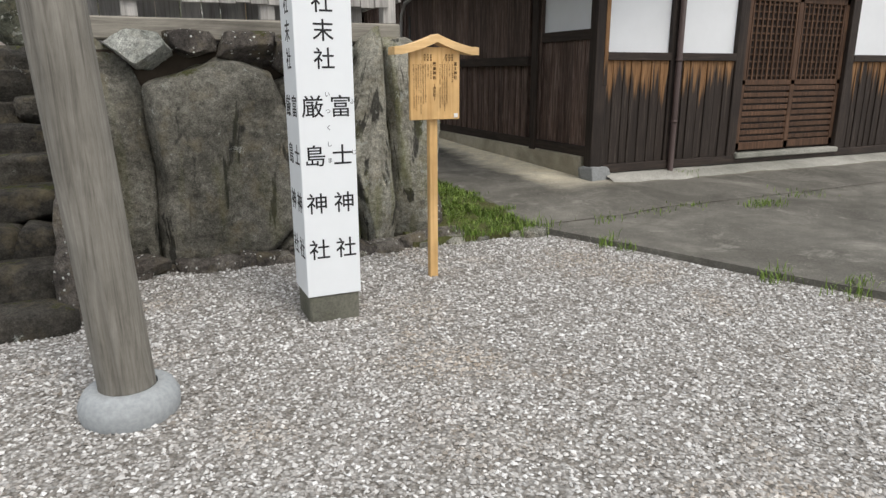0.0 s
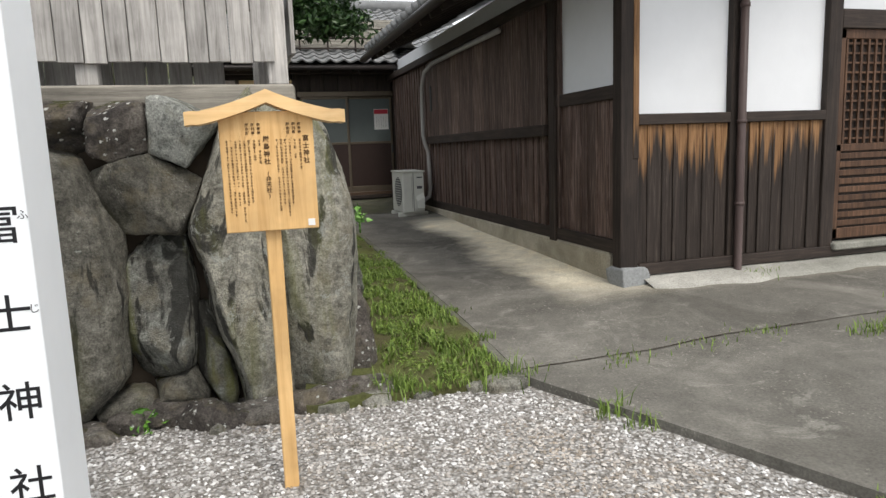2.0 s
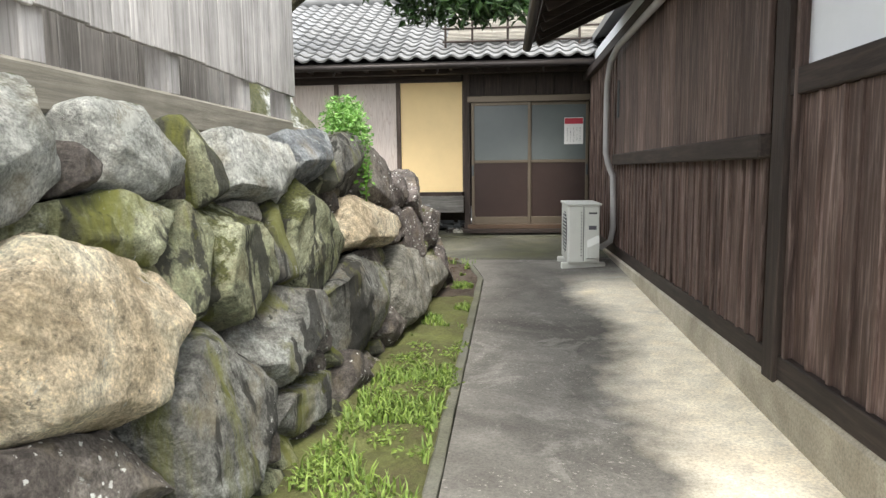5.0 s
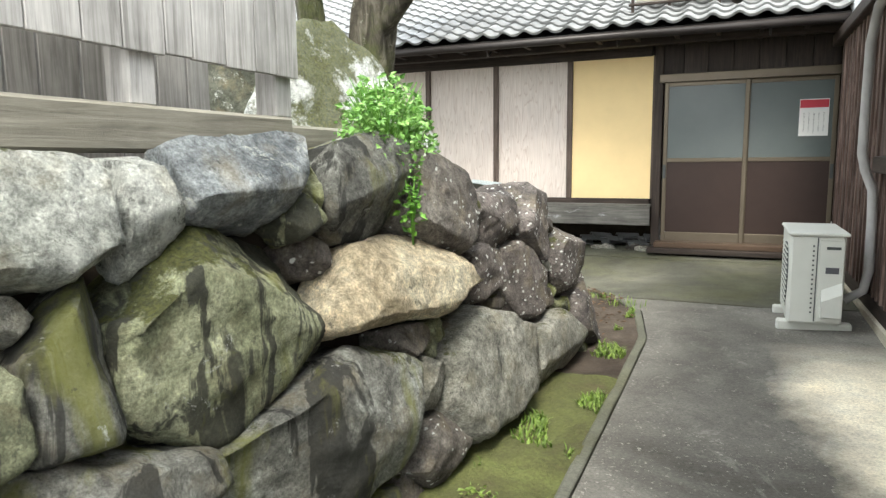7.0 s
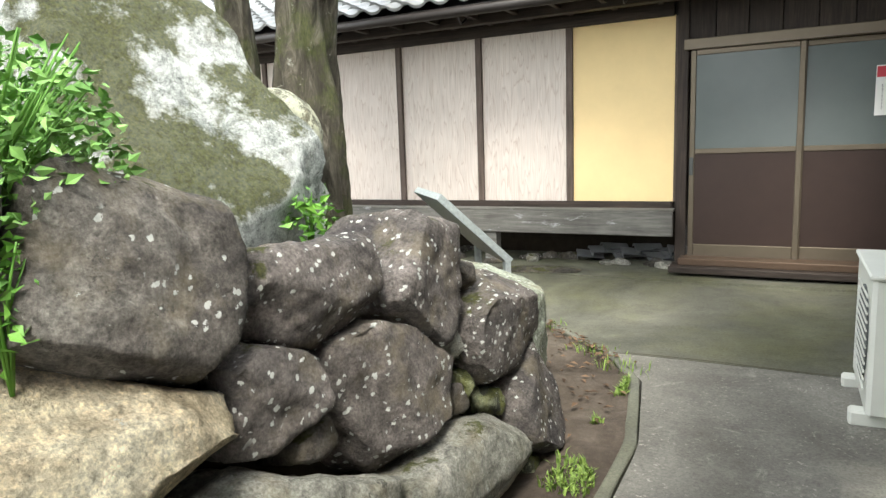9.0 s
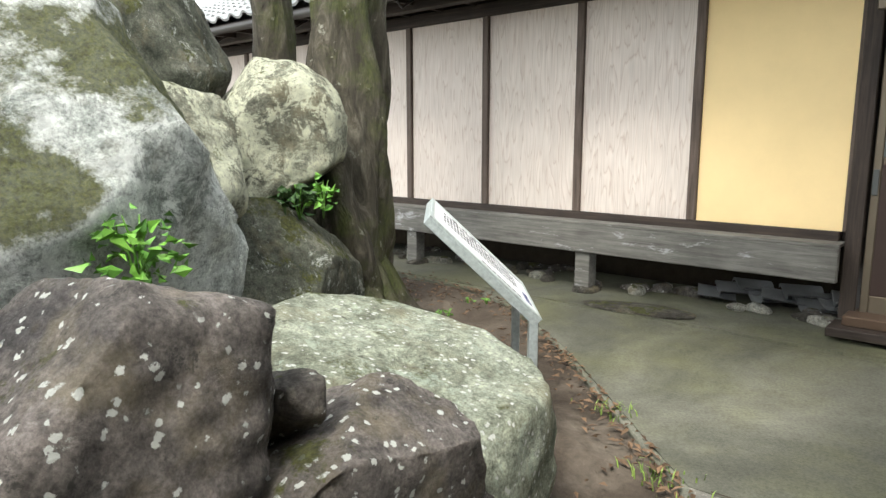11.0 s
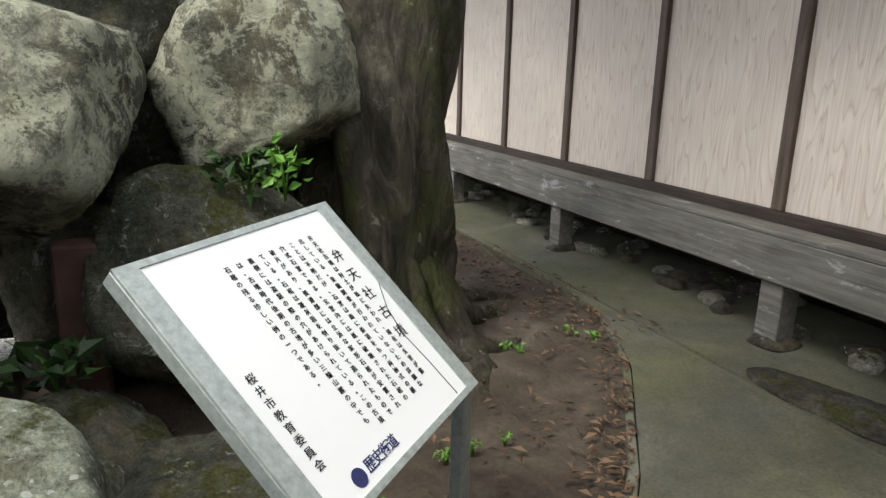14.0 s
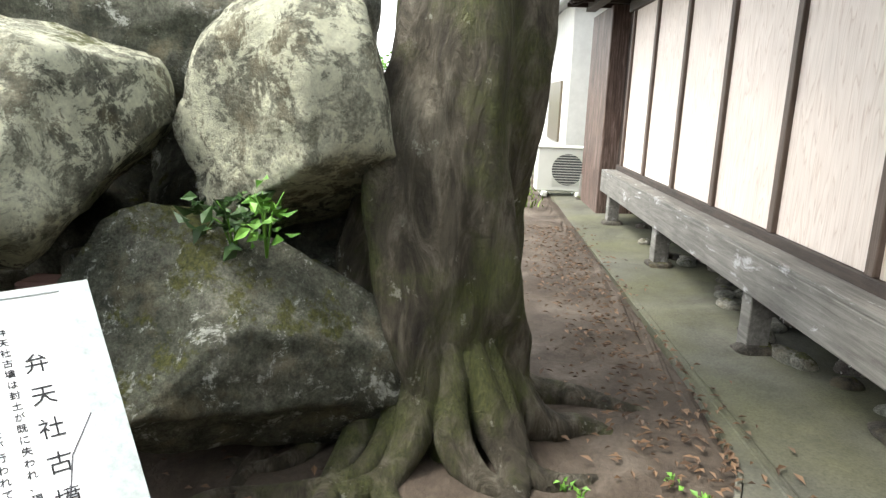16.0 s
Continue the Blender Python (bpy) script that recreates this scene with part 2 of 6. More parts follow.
def burnt_mat():
    """Boards bleached orange under the rail, nearly black below a ragged line."""
    k = Mat("orange_and_black_weathered_boards", 0.7)
    g = k.noise(k.coords((16, 16, 0.7)), 2.6, 7, 0.7, 0.6)
    black = k.ramp(g, [(0.3, (0.012, 0.009, 0.007)), (0.55, (0.036, 0.027, 0.022)), (0.75, (0.10, 0.08, 0.068))])
    warm = k.ramp(g, [(0.3, (0.09, 0.045, 0.02)), (0.55, (0.26, 0.14, 0.062)), (0.75, (0.42, 0.26, 0.125))])
    z = k.axis(k.geo.outputs["Position"], "Z")
    edge = k.noise(k.coords((11, 11, 0.35)), 1.6, 5, 0.6)
    t = k.math("ADD", z, k.math("MULTIPLY", edge, 1.25))
    tone = k.math("MULTIPLY", k.info.outputs["Random"], 0.28)
    return k.done(k.mix(k.ramp(k.math("SUBTRACT", k.math("ADD", t, tone), 1.70), [(0.40, 0.0), (0.58, 1.0)]), black, warm), g, 0.35, 0.01)


WOOD_BURNT = burnt_mat()


def plain(name, colour, rough=0.6, metal=0.0, var=0.12, scale=6.0, bump=0.1):
    k = Mat(name, rough, metal)
    v = k.coords()
    n = k.noise(v, scale, 6, 0.65)
    c = k.mix(1.0, colour, k.ramp(n, [(0.25, 1 - var), (0.75, 1 + var)]), "MULTIPLY")
    return k.done(c, k.noise(v, scale * 12, 4), bump, 0.004)


PLASTER = plain("white_plaster", (0.78, 0.80, 0.82), 0.85, var=0.04, scale=2.0, bump=0.15)
WHITE_PAINT = plain("white_painted_wood", (0.80, 0.83, 0.85), 0.45, var=0.02, bump=0.04)
INK = plain("black_ink", (0.012, 0.012, 0.014), 0.5, var=0.0)
INK_SOFT = plain("grey_ink", (0.09, 0.09, 0.10), 0.6, var=0.0)
INK_BROWN = plain("brown_ink", (0.10, 0.055, 0.02), 0.6, var=0.0)
INK_BLUE = plain("blue_ink", (0.03, 0.035, 0.12), 0.5, var=0.0)
GALV = plain("galvanised_steel", (0.40, 0.44, 0.44), 0.45, 0.5, 0.28, 45, 0.1)
GALV_EDGE = plain("pale_galvanised_steel", (0.40, 0.44, 0.43), 0.5, 0.35, 0.3, 45, 0.05)
SIGN_WHITE = plain("white_enamel", (0.86, 0.87, 0.88), 0.25, var=0.01, bump=0.0)
YELLOW = plain("yellow_ochre_plaster", (0.85, 0.65, 0.345), 0.8, var=0.05, scale=2.5, bump=0.12)
ALU_BROWN = plain("bronze_aluminium", (0.10, 0.066, 0.045), 0.45, 0.3, 0.08)
ALU_GOLD = plain("light_bronze_aluminium", (0.14, 0.115, 0.085), 0.4, 0.5, 0.08)
DOOR_PANEL = plain("dark_brown_door_panel", (0.036, 0.022, 0.018), 0.5, 0.0, 0.12, 4)
FROSTED = plain("frosted_glass", (0.105, 0.122, 0.12), 0.22, 0.0, 0.10, 1.6, 0.02)
GREY_TILE = plain("grey_clay_tile", (0.20, 0.205, 0.205), 0.38, 0.0, 0.30, 3.0, 0.2)
GUTTER = plain("dark_gutter", (0.035, 0.03, 0.028), 0.4, 0.1, 0.15)
AC_BODY = plain("beige_painted_steel", (0.58, 0.59, 0.54), 0.45, 0.0, 0.06, 4)
AC_DARK = plain("dark_grey_plastic", (0.07, 0.075, 0.075), 0.6, 0.0, 0.1)
HOSE = plain("grey_white_pipe_cover", (0.36, 0.35, 0.34), 0.55, 0.0, 0.12, 8)
PIPE_BROWN = plain("brown_downpipe", (0.085, 0.06, 0.055), 0.45, 0.0, 0.15, 5)
RED = plain("red_print", (0.45, 0.04, 0.06), 0.5, var=0.03)
PAPER = plain("white_paper", (0.72, 0.72, 0.70), 0.7, var=0.03)
# soil of joints and fills; also colours the veranda's shade sheet
SOIL_AND_SHADE = plain("dark_soil_and_shade", (0.045, 0.035, 0.025), 0.95, var=0.4, scale=8, bump=0.6)
RING = plain("pale_granite", (0.33, 0.35, 0.36), 0.8, var=0.2, scale=40, bump=0.3)
BASE_STONE = plain("speckled_granite", (0.24, 0.25, 0.25), 0.8, var=0.3, scale=50, bump=0.3)
FAR_WALL = plain("pale_far_wall", (0.5, 0.5, 0.47), 0.8, var=0.1)
RUST = plain("rusty_brown_post", (0.10, 0.055, 0.045), 0.8, var=0.25, scale=9, bump=0.3)


def timber_sheet_mat():
    """Printed wood-grain siding: pale pinkish brown with cathedral grain."""
    k = Mat("pale_wood_grain_siding", 0.6)
    field = k.noise(k.coords((4.0, 4.0, 0.45)), 2.2, 2, 0.45)
    rings = k.math("FRACT", k.math("MULTIPLY", field, 12.0))
    fine = k.noise(k.coords((60, 60, 1.5)), 2.0, 5, 0.6)
    c = k.ramp(rings, [(0.0, (0.49, 0.40, 0.345)), (0.14, (0.60, 0.525, 0.47)), (0.85, (0.65, 0.58, 0.525)), (1.0, (0.56, 0.475, 0.415))])
    c = k.mix(0.4, c, k.ramp(fine, [(0.3, 0.7), (0.65, 1.15)]), "MULTIPLY")
    c = k.mix(0.5, c, k.ramp(k.noise(k.coords(), 1.2, 3), [(0.3, 0.8), (0.7, 1.15)]), "MULTIPLY")
    return k.done(c, fine, 0.15, 0.004)


SIDING = timber_sheet_mat()


def concrete_mat(name, dark, mid, light, dry=False, green=0.0):
    k = Mat(name, 0.85)
    v = k.coords(shift=False)
    big = k.noise(v, 0.9, 6, 0.62, 0.8)
    c = k.ramp(big, [(0.3, dark), (0.5, mid), (0.72, light)])
    # dry: switches on the lane's dark blotches, pale strip, worn patches and specks
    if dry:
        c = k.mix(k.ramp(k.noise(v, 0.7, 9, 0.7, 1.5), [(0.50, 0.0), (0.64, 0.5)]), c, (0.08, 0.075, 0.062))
        # pale warm strip beside the foundation, with a ragged edge
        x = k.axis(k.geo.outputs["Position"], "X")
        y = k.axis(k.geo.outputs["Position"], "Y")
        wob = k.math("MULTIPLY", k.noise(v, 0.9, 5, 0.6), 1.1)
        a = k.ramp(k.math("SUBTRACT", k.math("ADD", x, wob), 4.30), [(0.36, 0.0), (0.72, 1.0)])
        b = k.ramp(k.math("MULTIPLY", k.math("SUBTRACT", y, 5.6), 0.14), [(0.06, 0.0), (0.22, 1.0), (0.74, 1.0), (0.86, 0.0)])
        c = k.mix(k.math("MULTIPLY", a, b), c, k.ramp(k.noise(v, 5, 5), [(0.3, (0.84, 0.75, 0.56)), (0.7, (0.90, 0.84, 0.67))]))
        worn = k.noise(v, 1.7, 8, 0.72, 1.0)
        c = k.mix(k.ramp(worn, [(0.57, 0.0), (0.63, 0.35)]), c, (0.34, 0.33, 0.29))
    if green:
        c = k.mix(k.ramp(k.noise(v, 1.3, 5), [(0.4, 0.0), (0.65, green)]), c, (0.115, 0.115, 0.055))
    fine = k.noise(v, 70, 5, 0.7)
    c = k.mix(0.7, c, k.ramp(fine, [(0.3, 0.55), (0.5, 1.0), (0.75, 1.45)]), "MULTIPLY")
    c = k.mix(0.6, c, k.ramp(k.noise(v, 6, 8, 0.7), [(0.3, 0.7), (0.65, 1.15)]), "MULTIPLY")
    if dry:
        speck = k.math("MULTIPLY", k.ramp(k.noise(v, 38, 4, 0.7), [(0.60, 0.0), (0.65, 0.45)]), k.ramp(k.noise(v, 1.6, 5, 0.65), [(0.42, 0.0), (0.6, 1.0)]))
        c = k.mix(speck, c, tuple(min(0.7, 2.2 * q) for q in light))
    return k.done(c, k.math("ADD", fine, k.noise(v, 12, 6)), 0.35, 0.012)


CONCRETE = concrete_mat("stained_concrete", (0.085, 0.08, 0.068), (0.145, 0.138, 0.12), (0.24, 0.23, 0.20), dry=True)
CONCRETE_BACK = concrete_mat("damp_greenish_concrete", (0.048, 0.048, 0.036), (0.082, 0.082, 0.064), (0.145, 0.14, 0.112), green=0.55)
CONCRETE_KERB = concrete_mat("mossy_kerb_concrete", (0.07, 0.07, 0.052), (0.12, 0.12, 0.095), (0.19, 0.185, 0.155), green=0.4)
CONCRETE_BASE = concrete_mat("foundation_cement", (0.27, 0.24, 0.18), (0.42, 0.385, 0.30), (0.54, 0.50, 0.41))
CONCRETE_PALE = concrete_mat("pale_foundation_cement", (0.22, 0.22, 0.19), (0.33, 0.325, 0.29), (0.45, 0.44, 0.40))


def ground_mat():
    k = Mat("ground_of_gravel_bed_moss_and_earth", 0.95)
    v = k.coords(shift=False)
    pebble = k.cells(v, 60)
    c = k.mix(0.8, k.ramp(k.axis(pebble.outputs["Color"], "X"), [(0.0, (0.17, 0.155, 0.135)), (0.5, (0.33, 0.315, 0.29)), (1.0, (0.55, 0.54, 0.52))]), k.ramp(pebble.outputs["Distance"], [(0.2, 1.0), (0.7, 0.45)]), "MULTIPLY")
    return k.done(c, pebble.outputs["Distance"], 0.6, 0.012)


GROUND = ground_mat()


def earth_mat():
    k = Mat("bare_brown_earth", 0.95)
    v = k.coords(shift=False)
    c = k.ramp(k.noise(v, 2.2, 7, 0.65, 0.5), [(0.3, (0.034, 0.025, 0.018)), (0.52, (0.068, 0.053, 0.04)), (0.72, (0.125, 0.104, 0.082))])
    c = k.mix(0.6, c, k.ramp(k.noise(v, 40, 6, 0.7), [(0.3, 0.6), (0.65, 1.25)]), "MULTIPLY")
    return k.done(c, k.noise(v, 14, 8, 0.7), 0.6, 0.03)


EARTH = earth_mat()


def moss_mat():
    k = Mat("mossy_verge", 0.95)
    v = k.coords(shift=False)
    c = k.ramp(k.noise(v, 3.2, 7, 0.65, 0.5), [(0.3, (0.09, 0.075, 0.04)), (0.45, (0.085, 0.088, 0.032)), (0.68, (0.125, 0.14, 0.045))])
    c = k.mix(0.6, c, k.ramp(k.noise(v, 50, 6, 0.7), [(0.3, 0.5), (0.65, 1.35)]), "MULTIPLY")
    return k.done(c, k.noise(v, 45, 6, 0.7), 0.7, 0.03)


MOSS = moss_mat()


def leaf_mat(name, lo, hi, rough=0.5, through=0.25):
    k = Mat(name, rough)
    c = k.ramp(k.geo.outputs["Random Per Island"], [(0.0, lo), (1.0, hi)])
    k.b.inputs["Transmission Weight"].default_value = 0.0
    k.b.inputs["Subsurface Weight"].default_value = through
    k.b.inputs["Subsurface Radius"].default_value = (0.02, 0.03, 0.008)
    return k.done(c)


LEAF = leaf_mat("dark_green_leaf", (0.02, 0.045, 0.015), (0.05, 0.10, 0.03), 0.4)
LEAF_BRIGHT = leaf_mat("fresh_green_leaf", (0.06, 0.16, 0.02), (0.15, 0.32, 0.05))
LEAF_FERN = leaf_mat("fern_green", (0.09, 0.22, 0.04), (0.24, 0.42, 0.12))
GRASS = leaf_mat("grass_blade", (0.075, 0.125, 0.022), (0.21, 0.30, 0.065), 0.6)
CLOVER = leaf_mat("verge_clover_leaf", (0.09, 0.14, 0.025), (0.22, 0.30, 0.07), 0.55)
DEAD = leaf_mat("dry_brown_leaf", (0.05, 0.03, 0.018), (0.17, 0.105, 0.06), 0.7, 0.0)


def pebble_mat():
    k = Mat("pale_gravel", 0.85)
    c = k.ramp(k.geo.outputs["Random Per Island"], [(0.0, (0.17, 0.155, 0.135)), (0.3, (0.32, 0.305, 0.285)), (0.7, (0.52, 0.51, 0.495)), (1.0, (0.76, 0.76, 0.75))])
    warm = k.noise(k.coords(shift=False), 1.1, 4, 0.6)
    c = k.mix(k.ramp(warm, [(0.52, 0.0), (0.70, 0.55)]), c, (0.36, 0.28, 0.19))
    return k.done(c)


PEBBLE = pebble_mat()


def bark_mat():
    k = Mat("mossy_grey_bark", 0.9)
    v = k.coords((3, 3, 0.8), shift=False)
    g = k.noise(v, 3.0, 9, 0.7, 0.8)
    c = k.ramp(g, [(0.3, (0.017, 0.014, 0.01)), (0.5, (0.072, 0.063, 0.045)), (0.68, (0.20, 0.18, 0.14))])
    mo = k.noise(k.coords(shift=False), 2.3, 6, 0.68)
    c = k.mix(k.ramp(mo, [(0.47, 0.0), (0.62, 0.75)]), c, k.ramp(k.noise(v, 30, 4), [(0.3, (0.035, 0.045, 0.012)), (0.7, (0.10, 0.115, 0.03))]))
    li = k.noise(k.coords(shift=False), 9, 7, 0.75)
    c = k.mix(k.ramp(li, [(0.62, 0.0), (0.66, 0.6)]), c, (0.36, 0.36, 0.30))
    return k.done(c, k.math("ADD", g, k.math("MULTIPLY", li, 0.5)), 1.0, 0.09)


BARK = bark_mat()


# ---- builders ----
def at_world(ob):
    if ob.parent is None:
        return ob.matrix_basis.copy()
    return at_world(ob.parent) @ ob.matrix_parent_inverse @ ob.matrix_basis


def part(name, bm, material, parent=None, label="", smooth=False):
    """Links a bmesh, in world metres, as one mesh object."""
    me = bpy.data.meshes.new(name)
    bm.to_mesh(me)
    bm.free()
    if smooth:
        me.polygons.foreach_set("use_smooth", [True] * len(me.polygons))
    me.materials.append(material)
    ob = new(name, me)
    if parent is not None:
        ob.parent = parent
        ob.matrix_parent_inverse = at_world(parent).inverted()
    if label:
        tagged(ob, label)
    return ob


def raw(name, verts, faces, material, parent=None, smooth=False):
    me = bpy.data.meshes.new(name)
    me.from_pydata(verts, [], faces)
    me.materials.append(material)
    if smooth:
        me.polygons.foreach_set("use_smooth", [True] * len(me.polygons))
    ob = new(name, me)
    if parent is not None:
        ob.parent = parent
        ob.matrix_parent_inverse = at_world(parent).inverted()
    return ob


def thing(name, place, label, category, group="", kind=""):
    ob = new(name)
    ob.empty_display_size = 0.1
    ob.matrix_basis = Matrix.Translation(place)
    return tagged(ob, label, category, group, kind)


def add_box(bm, lo, hi, bevel=0.006, m=None):
    c = [(a + b) / 2 for a, b in zip(lo, hi)]
    s = [abs(b - a) for a, b in zip(lo, hi)]
    mm = Matrix.Translation(c) @ Matrix.Diagonal((*s, 1))
    made = bmesh.ops.create_cube(bm, size=1, matrix=(m @ mm) if m else mm)
    if bevel:
        edges = list({e for v in made["verts"] for e in v.link_edges})
        bmesh.ops.bevel(bm, geom=edges, offset=min(bevel, min(s) * 0.3), segments=1, affect="EDGES")
    return bm


def box(name, lo, hi, material, parent=None, label="", bevel=0.006, m=None):
    return part(name, add_box(bmesh.new(), lo, hi, bevel, m), material, parent, label)


def tube(name, points, radius, material, parent=None, label="", sides=10):
    """A round pipe along points."""
    bm, rings = bmesh.new(), []
    pts = [Vector(p) for p in points]
    for i, p in enumerate(pts):
        d = (pts[min(i + 1, len(pts) - 1)] - pts[max(i - 1, 0)]).normalized()
        a = d.orthogonal().normalized() if i == 0 else (a - d * a.dot(d)).normalized()
        b = d.cross(a)
        r = radius[i] if isinstance(radius, (list, tuple)) else radius
        rings.append([bm.verts.new(p + r * (math.cos(k * math.tau / sides) * a + math.sin(k * math.tau / sides) * b)) for k in range(sides)])
    for q, r in zip(rings, rings[1:]):
        for k in range(sides):
            bm.faces.new((q[k], q[(k + 1) % sides], r[(k + 1) % sides], r[k]))
    bm.faces.new(rings[0][::-1])
    bm.faces.new(rings[-1])
    return part(name, bm, material, parent, label, True)


def text(body, size, m, material, parent, name="lettering", spacing=1.0, bold=0.0):
    """Vertical or single characters in the built-in font, as a flat mesh."""
    cu = bpy.data.curves.new(name, "FONT")
    cu.body, cu.size, cu.align_x, cu.align_y, cu.space_line, cu.offset = body, size, "CENTER", "TOP", spacing, bold
    cu.resolution_u = 2
    cu.extrude = 0.0006
    tmp = bpy.data.objects.new("tmp", cu)
    scene.collection.objects.link(tmp)
    me = bpy.data.meshes.new_from_object(tmp.evaluated_get(bpy.context.evaluated_depsgraph_get()))
    bpy.data.objects.remove(tmp)
    me.transform(m)
    me.materials.clear()
    me.materials.append(material)
    ob = new(name, me)
    ob.parent = parent
    ob.matrix_parent_inverse = at_world(parent).inverted()
    return ob


def bars(m, columns, material, parent, rng, name="lettering"):
    """Columns of small unreadable marks: (x, top, length, size)."""
    bm = bmesh.new()
    for x, top, length, size in columns:
        z = 0.0
        while z < length:
            s = size * rng.uniform(0.65, 1.0)
            if rng.random() > 0.05:
                for dx, dz, w, h in ((0, 0, 0.85, 0.17), (rng.uniform(-0.1, 0.1), -0.34, 0.6, 0.15), (rng.uniform(-0.2, 0.2), -0.3, 0.15, 0.8), (0, -0.66, 0.8, 0.16)):
                    if rng.random() < 0.8:
                        add_box(bm, (x + (dx - w / 2) * s, top - z + (dz - h / 2) * s, 0.0), (x + (dx + w / 2) * s, top - z + (dz + h / 2) * s, 0.0012), 0, m)
            z += size * 1.12
    return tagged(part(name, bm, material, parent), kind="stuff")


def rock(name, centre, size, material, parent=None, turn=(0, 0, 0), seed=0, blocky=3.0, cuts=9, rough=0.07, level=4, frame_m=None, label="", fits=()):
    """A weathered stone: a rounded block, cut by random planes, roughened at three scales.
    fits: planes (normal, limit) where it meets its neighbours, drawn in towards its outer face."""
    rng = random.Random(seed * 7919 + 13)
    bm = bmesh.new()
    bmesh.ops.create_icosphere(bm, subdivisions=level, radius=1)
    planes = []
    for _ in range(cuts):
        n = Vector((rng.gauss(0, 1), rng.gauss(0, 1), rng.gauss(0, 1))).normalized()
        planes.append((n, rng.uniform(0.66, 0.93)))
    off = Vector((rng.uniform(-50, 50), rng.uniform(-50, 50), rng.uniform(-50, 50)))
    half = Vector(size) / 2
    mean = (half.x * half.y * half.z) ** (1 / 3)
    m = (frame_m or Matrix.Translation(centre)) @ pose(0, 0, 0, *turn)
    for v in bm.verts:
        d = v.co.normalized()
        p = d * (abs(d.x) ** blocky + abs(d.y) ** blocky + abs(d.z) ** blocky) ** (-1 / blocky)
        for n, q in planes:
            over = p.dot(n) - q
            if over > 0:
                p = p - n * over * 0.95
        p = Vector((p.x * half.x, p.y * half.y, p.z * half.z))
        shoulder = 0.14 * mean * max(0.0, -p.y / half.y) ** 3
        for n, limit in fits:
            over = p.dot(n) - limit + shoulder
            if over > 0:
                p = p - n * over * 0.97
        s = p / mean
        k = noise.fractal(s * 1.1 + off, 1.0, 2.0, 3) * rough * 1.1
        k += (0.5 - abs(noise.noise(s * 2.6 + off))) * rough * 0.55 + noise.fractal(s * 5 + off, 0.7, 2.1, 6) * rough * 0.42
        v.co = m @ (p + d * k * mean)
    return part(name, bm, material, parent, label, True)


def reach(stone, d):
    """How far a tilted oval stone (u, v, w, h, tilt) reaches in the direction d of its wall."""
    c, q = math.cos(radians(stone[4])), math.sin(radians(stone[4]))
    a, b = d.x * c - d.y * q, d.x * q + d.y * c
    return 1 / math.sqrt((2 * a / stone[2]) ** 2 + (2 * b / stone[3]) ** 2)


def meeting_planes(stone, others):
    """Planes, in the stone's own axes, where it meets the stones laid beside it."""
    planes, c, q = [], math.cos(radians(stone[4])), math.sin(radians(stone[4]))
    for o in others:
        d = Vector((o[0] - stone[0], o[1] - stone[1]))
        if o is stone or d.length < 0.02:
            continue
        far, d = d.length, d.normalized()
        ri, rj = reach(stone, d), reach(o, d)
        if far < 1.5 * (ri + rj):
            n = Vector((0, 0))
            for e in (stone, o):
                ec, eq = math.cos(radians(e[4])), math.sin(radians(e[4]))
                a, b = (d.x * ec - d.y * eq) / e[2] ** 2, (d.x * eq + d.y * ec) / e[3] ** 2
                n += Vector((a * ec + b * eq, b * ec - a * eq)).normalized()
            n.normalize()
            planes.append((Vector((n.x * c - n.y * q, 0, n.x * q + n.y * c)), far * ri / (ri + rj) * n.dot(d) - 0.003))
    return planes


def lerp_table(v, table):
    for (a, fa), (b, fb) in zip(table, table[1:]):
        if v <= b:
            return fa + (fb - fa) * max(0.0, min(1.0, (v - a) / (b - a)))
    return table[-1][1]


# ---- levels ----
def gravel_z(x, y):
    return lerp_table(y, ((-4, -0.03), (0, 0.0), (3, 0.06), (4.2, 0.085), (5.2, 0.10))) + 0.012 * noise.noise(Vector((x * 1.3, y * 1.3, 3)))


def slab_z(x, y):
    base = lerp_table(y, ((-3, 0.0), (2.5, 0.105), (4.9, 0.15), (6.3, 0.235), (8, 0.28), (10, 0.33), (12, 0.40), (14, 0.46), (15, 0.50), (16, 0.53)))
    return base + 0.006 * noise.noise(Vector((x * 0.8, y * 0.8, 1))) + 0.03 * max(0.0, min(1.0, (x - 4.2) / 0.5))


def slab_left(y):
    if y < 4.93:
        return 3.22 + (4.93 - y) * 0.46
    return lerp_table(y, ((4.93, 3.22), (11.5, 3.29), (12.3, 3.15), (12.7, 2.92), (13.3, 2.26), (13.6, 1.92), (13.9, 1.59), (14.46, 0.83), (14.7, 0.3), (14.82, -1.2), (14.86, -12.0)))


def wall_x(y, z):
    """The battered face of the stone wall along the alley."""
    return 2.3 + 0.09 * (y - 6.3) - 0.25 * (z - 1.0)


def sheet(name, ys, left, right, height, material, columns=40, skirt=0.15, label="", kind="structure"):
    verts, faces, n = [], [], columns + 2
    for y in ys:
        a, b = left(y), right(y)
        for i in range(columns + 1):
            x = a + (b - a) * (i / columns) ** 1.6
            if i == 0:
                verts.append((a, y, height(a, y) - skirt))
            verts.append((x, y, height(x, y)))
    for j in range(len(ys) - 1):
        for i in range(n - 1):
            faces.append((j * n + i, j * n + i + 1, (j + 1) * n + i + 1, (j + 1) * n + i))
    first = list(range(n))
    down = len(verts)
    verts += [(verts[i][0], verts[i][1], verts[i][2] - skirt) for i in first]
    faces += [(down + i + 1, i + 1, i, down + i)[::-1] for i in range(n - 1)]
    return tagged(raw(name, verts, faces, material, smooth=False), label, "ground", kind=kind)


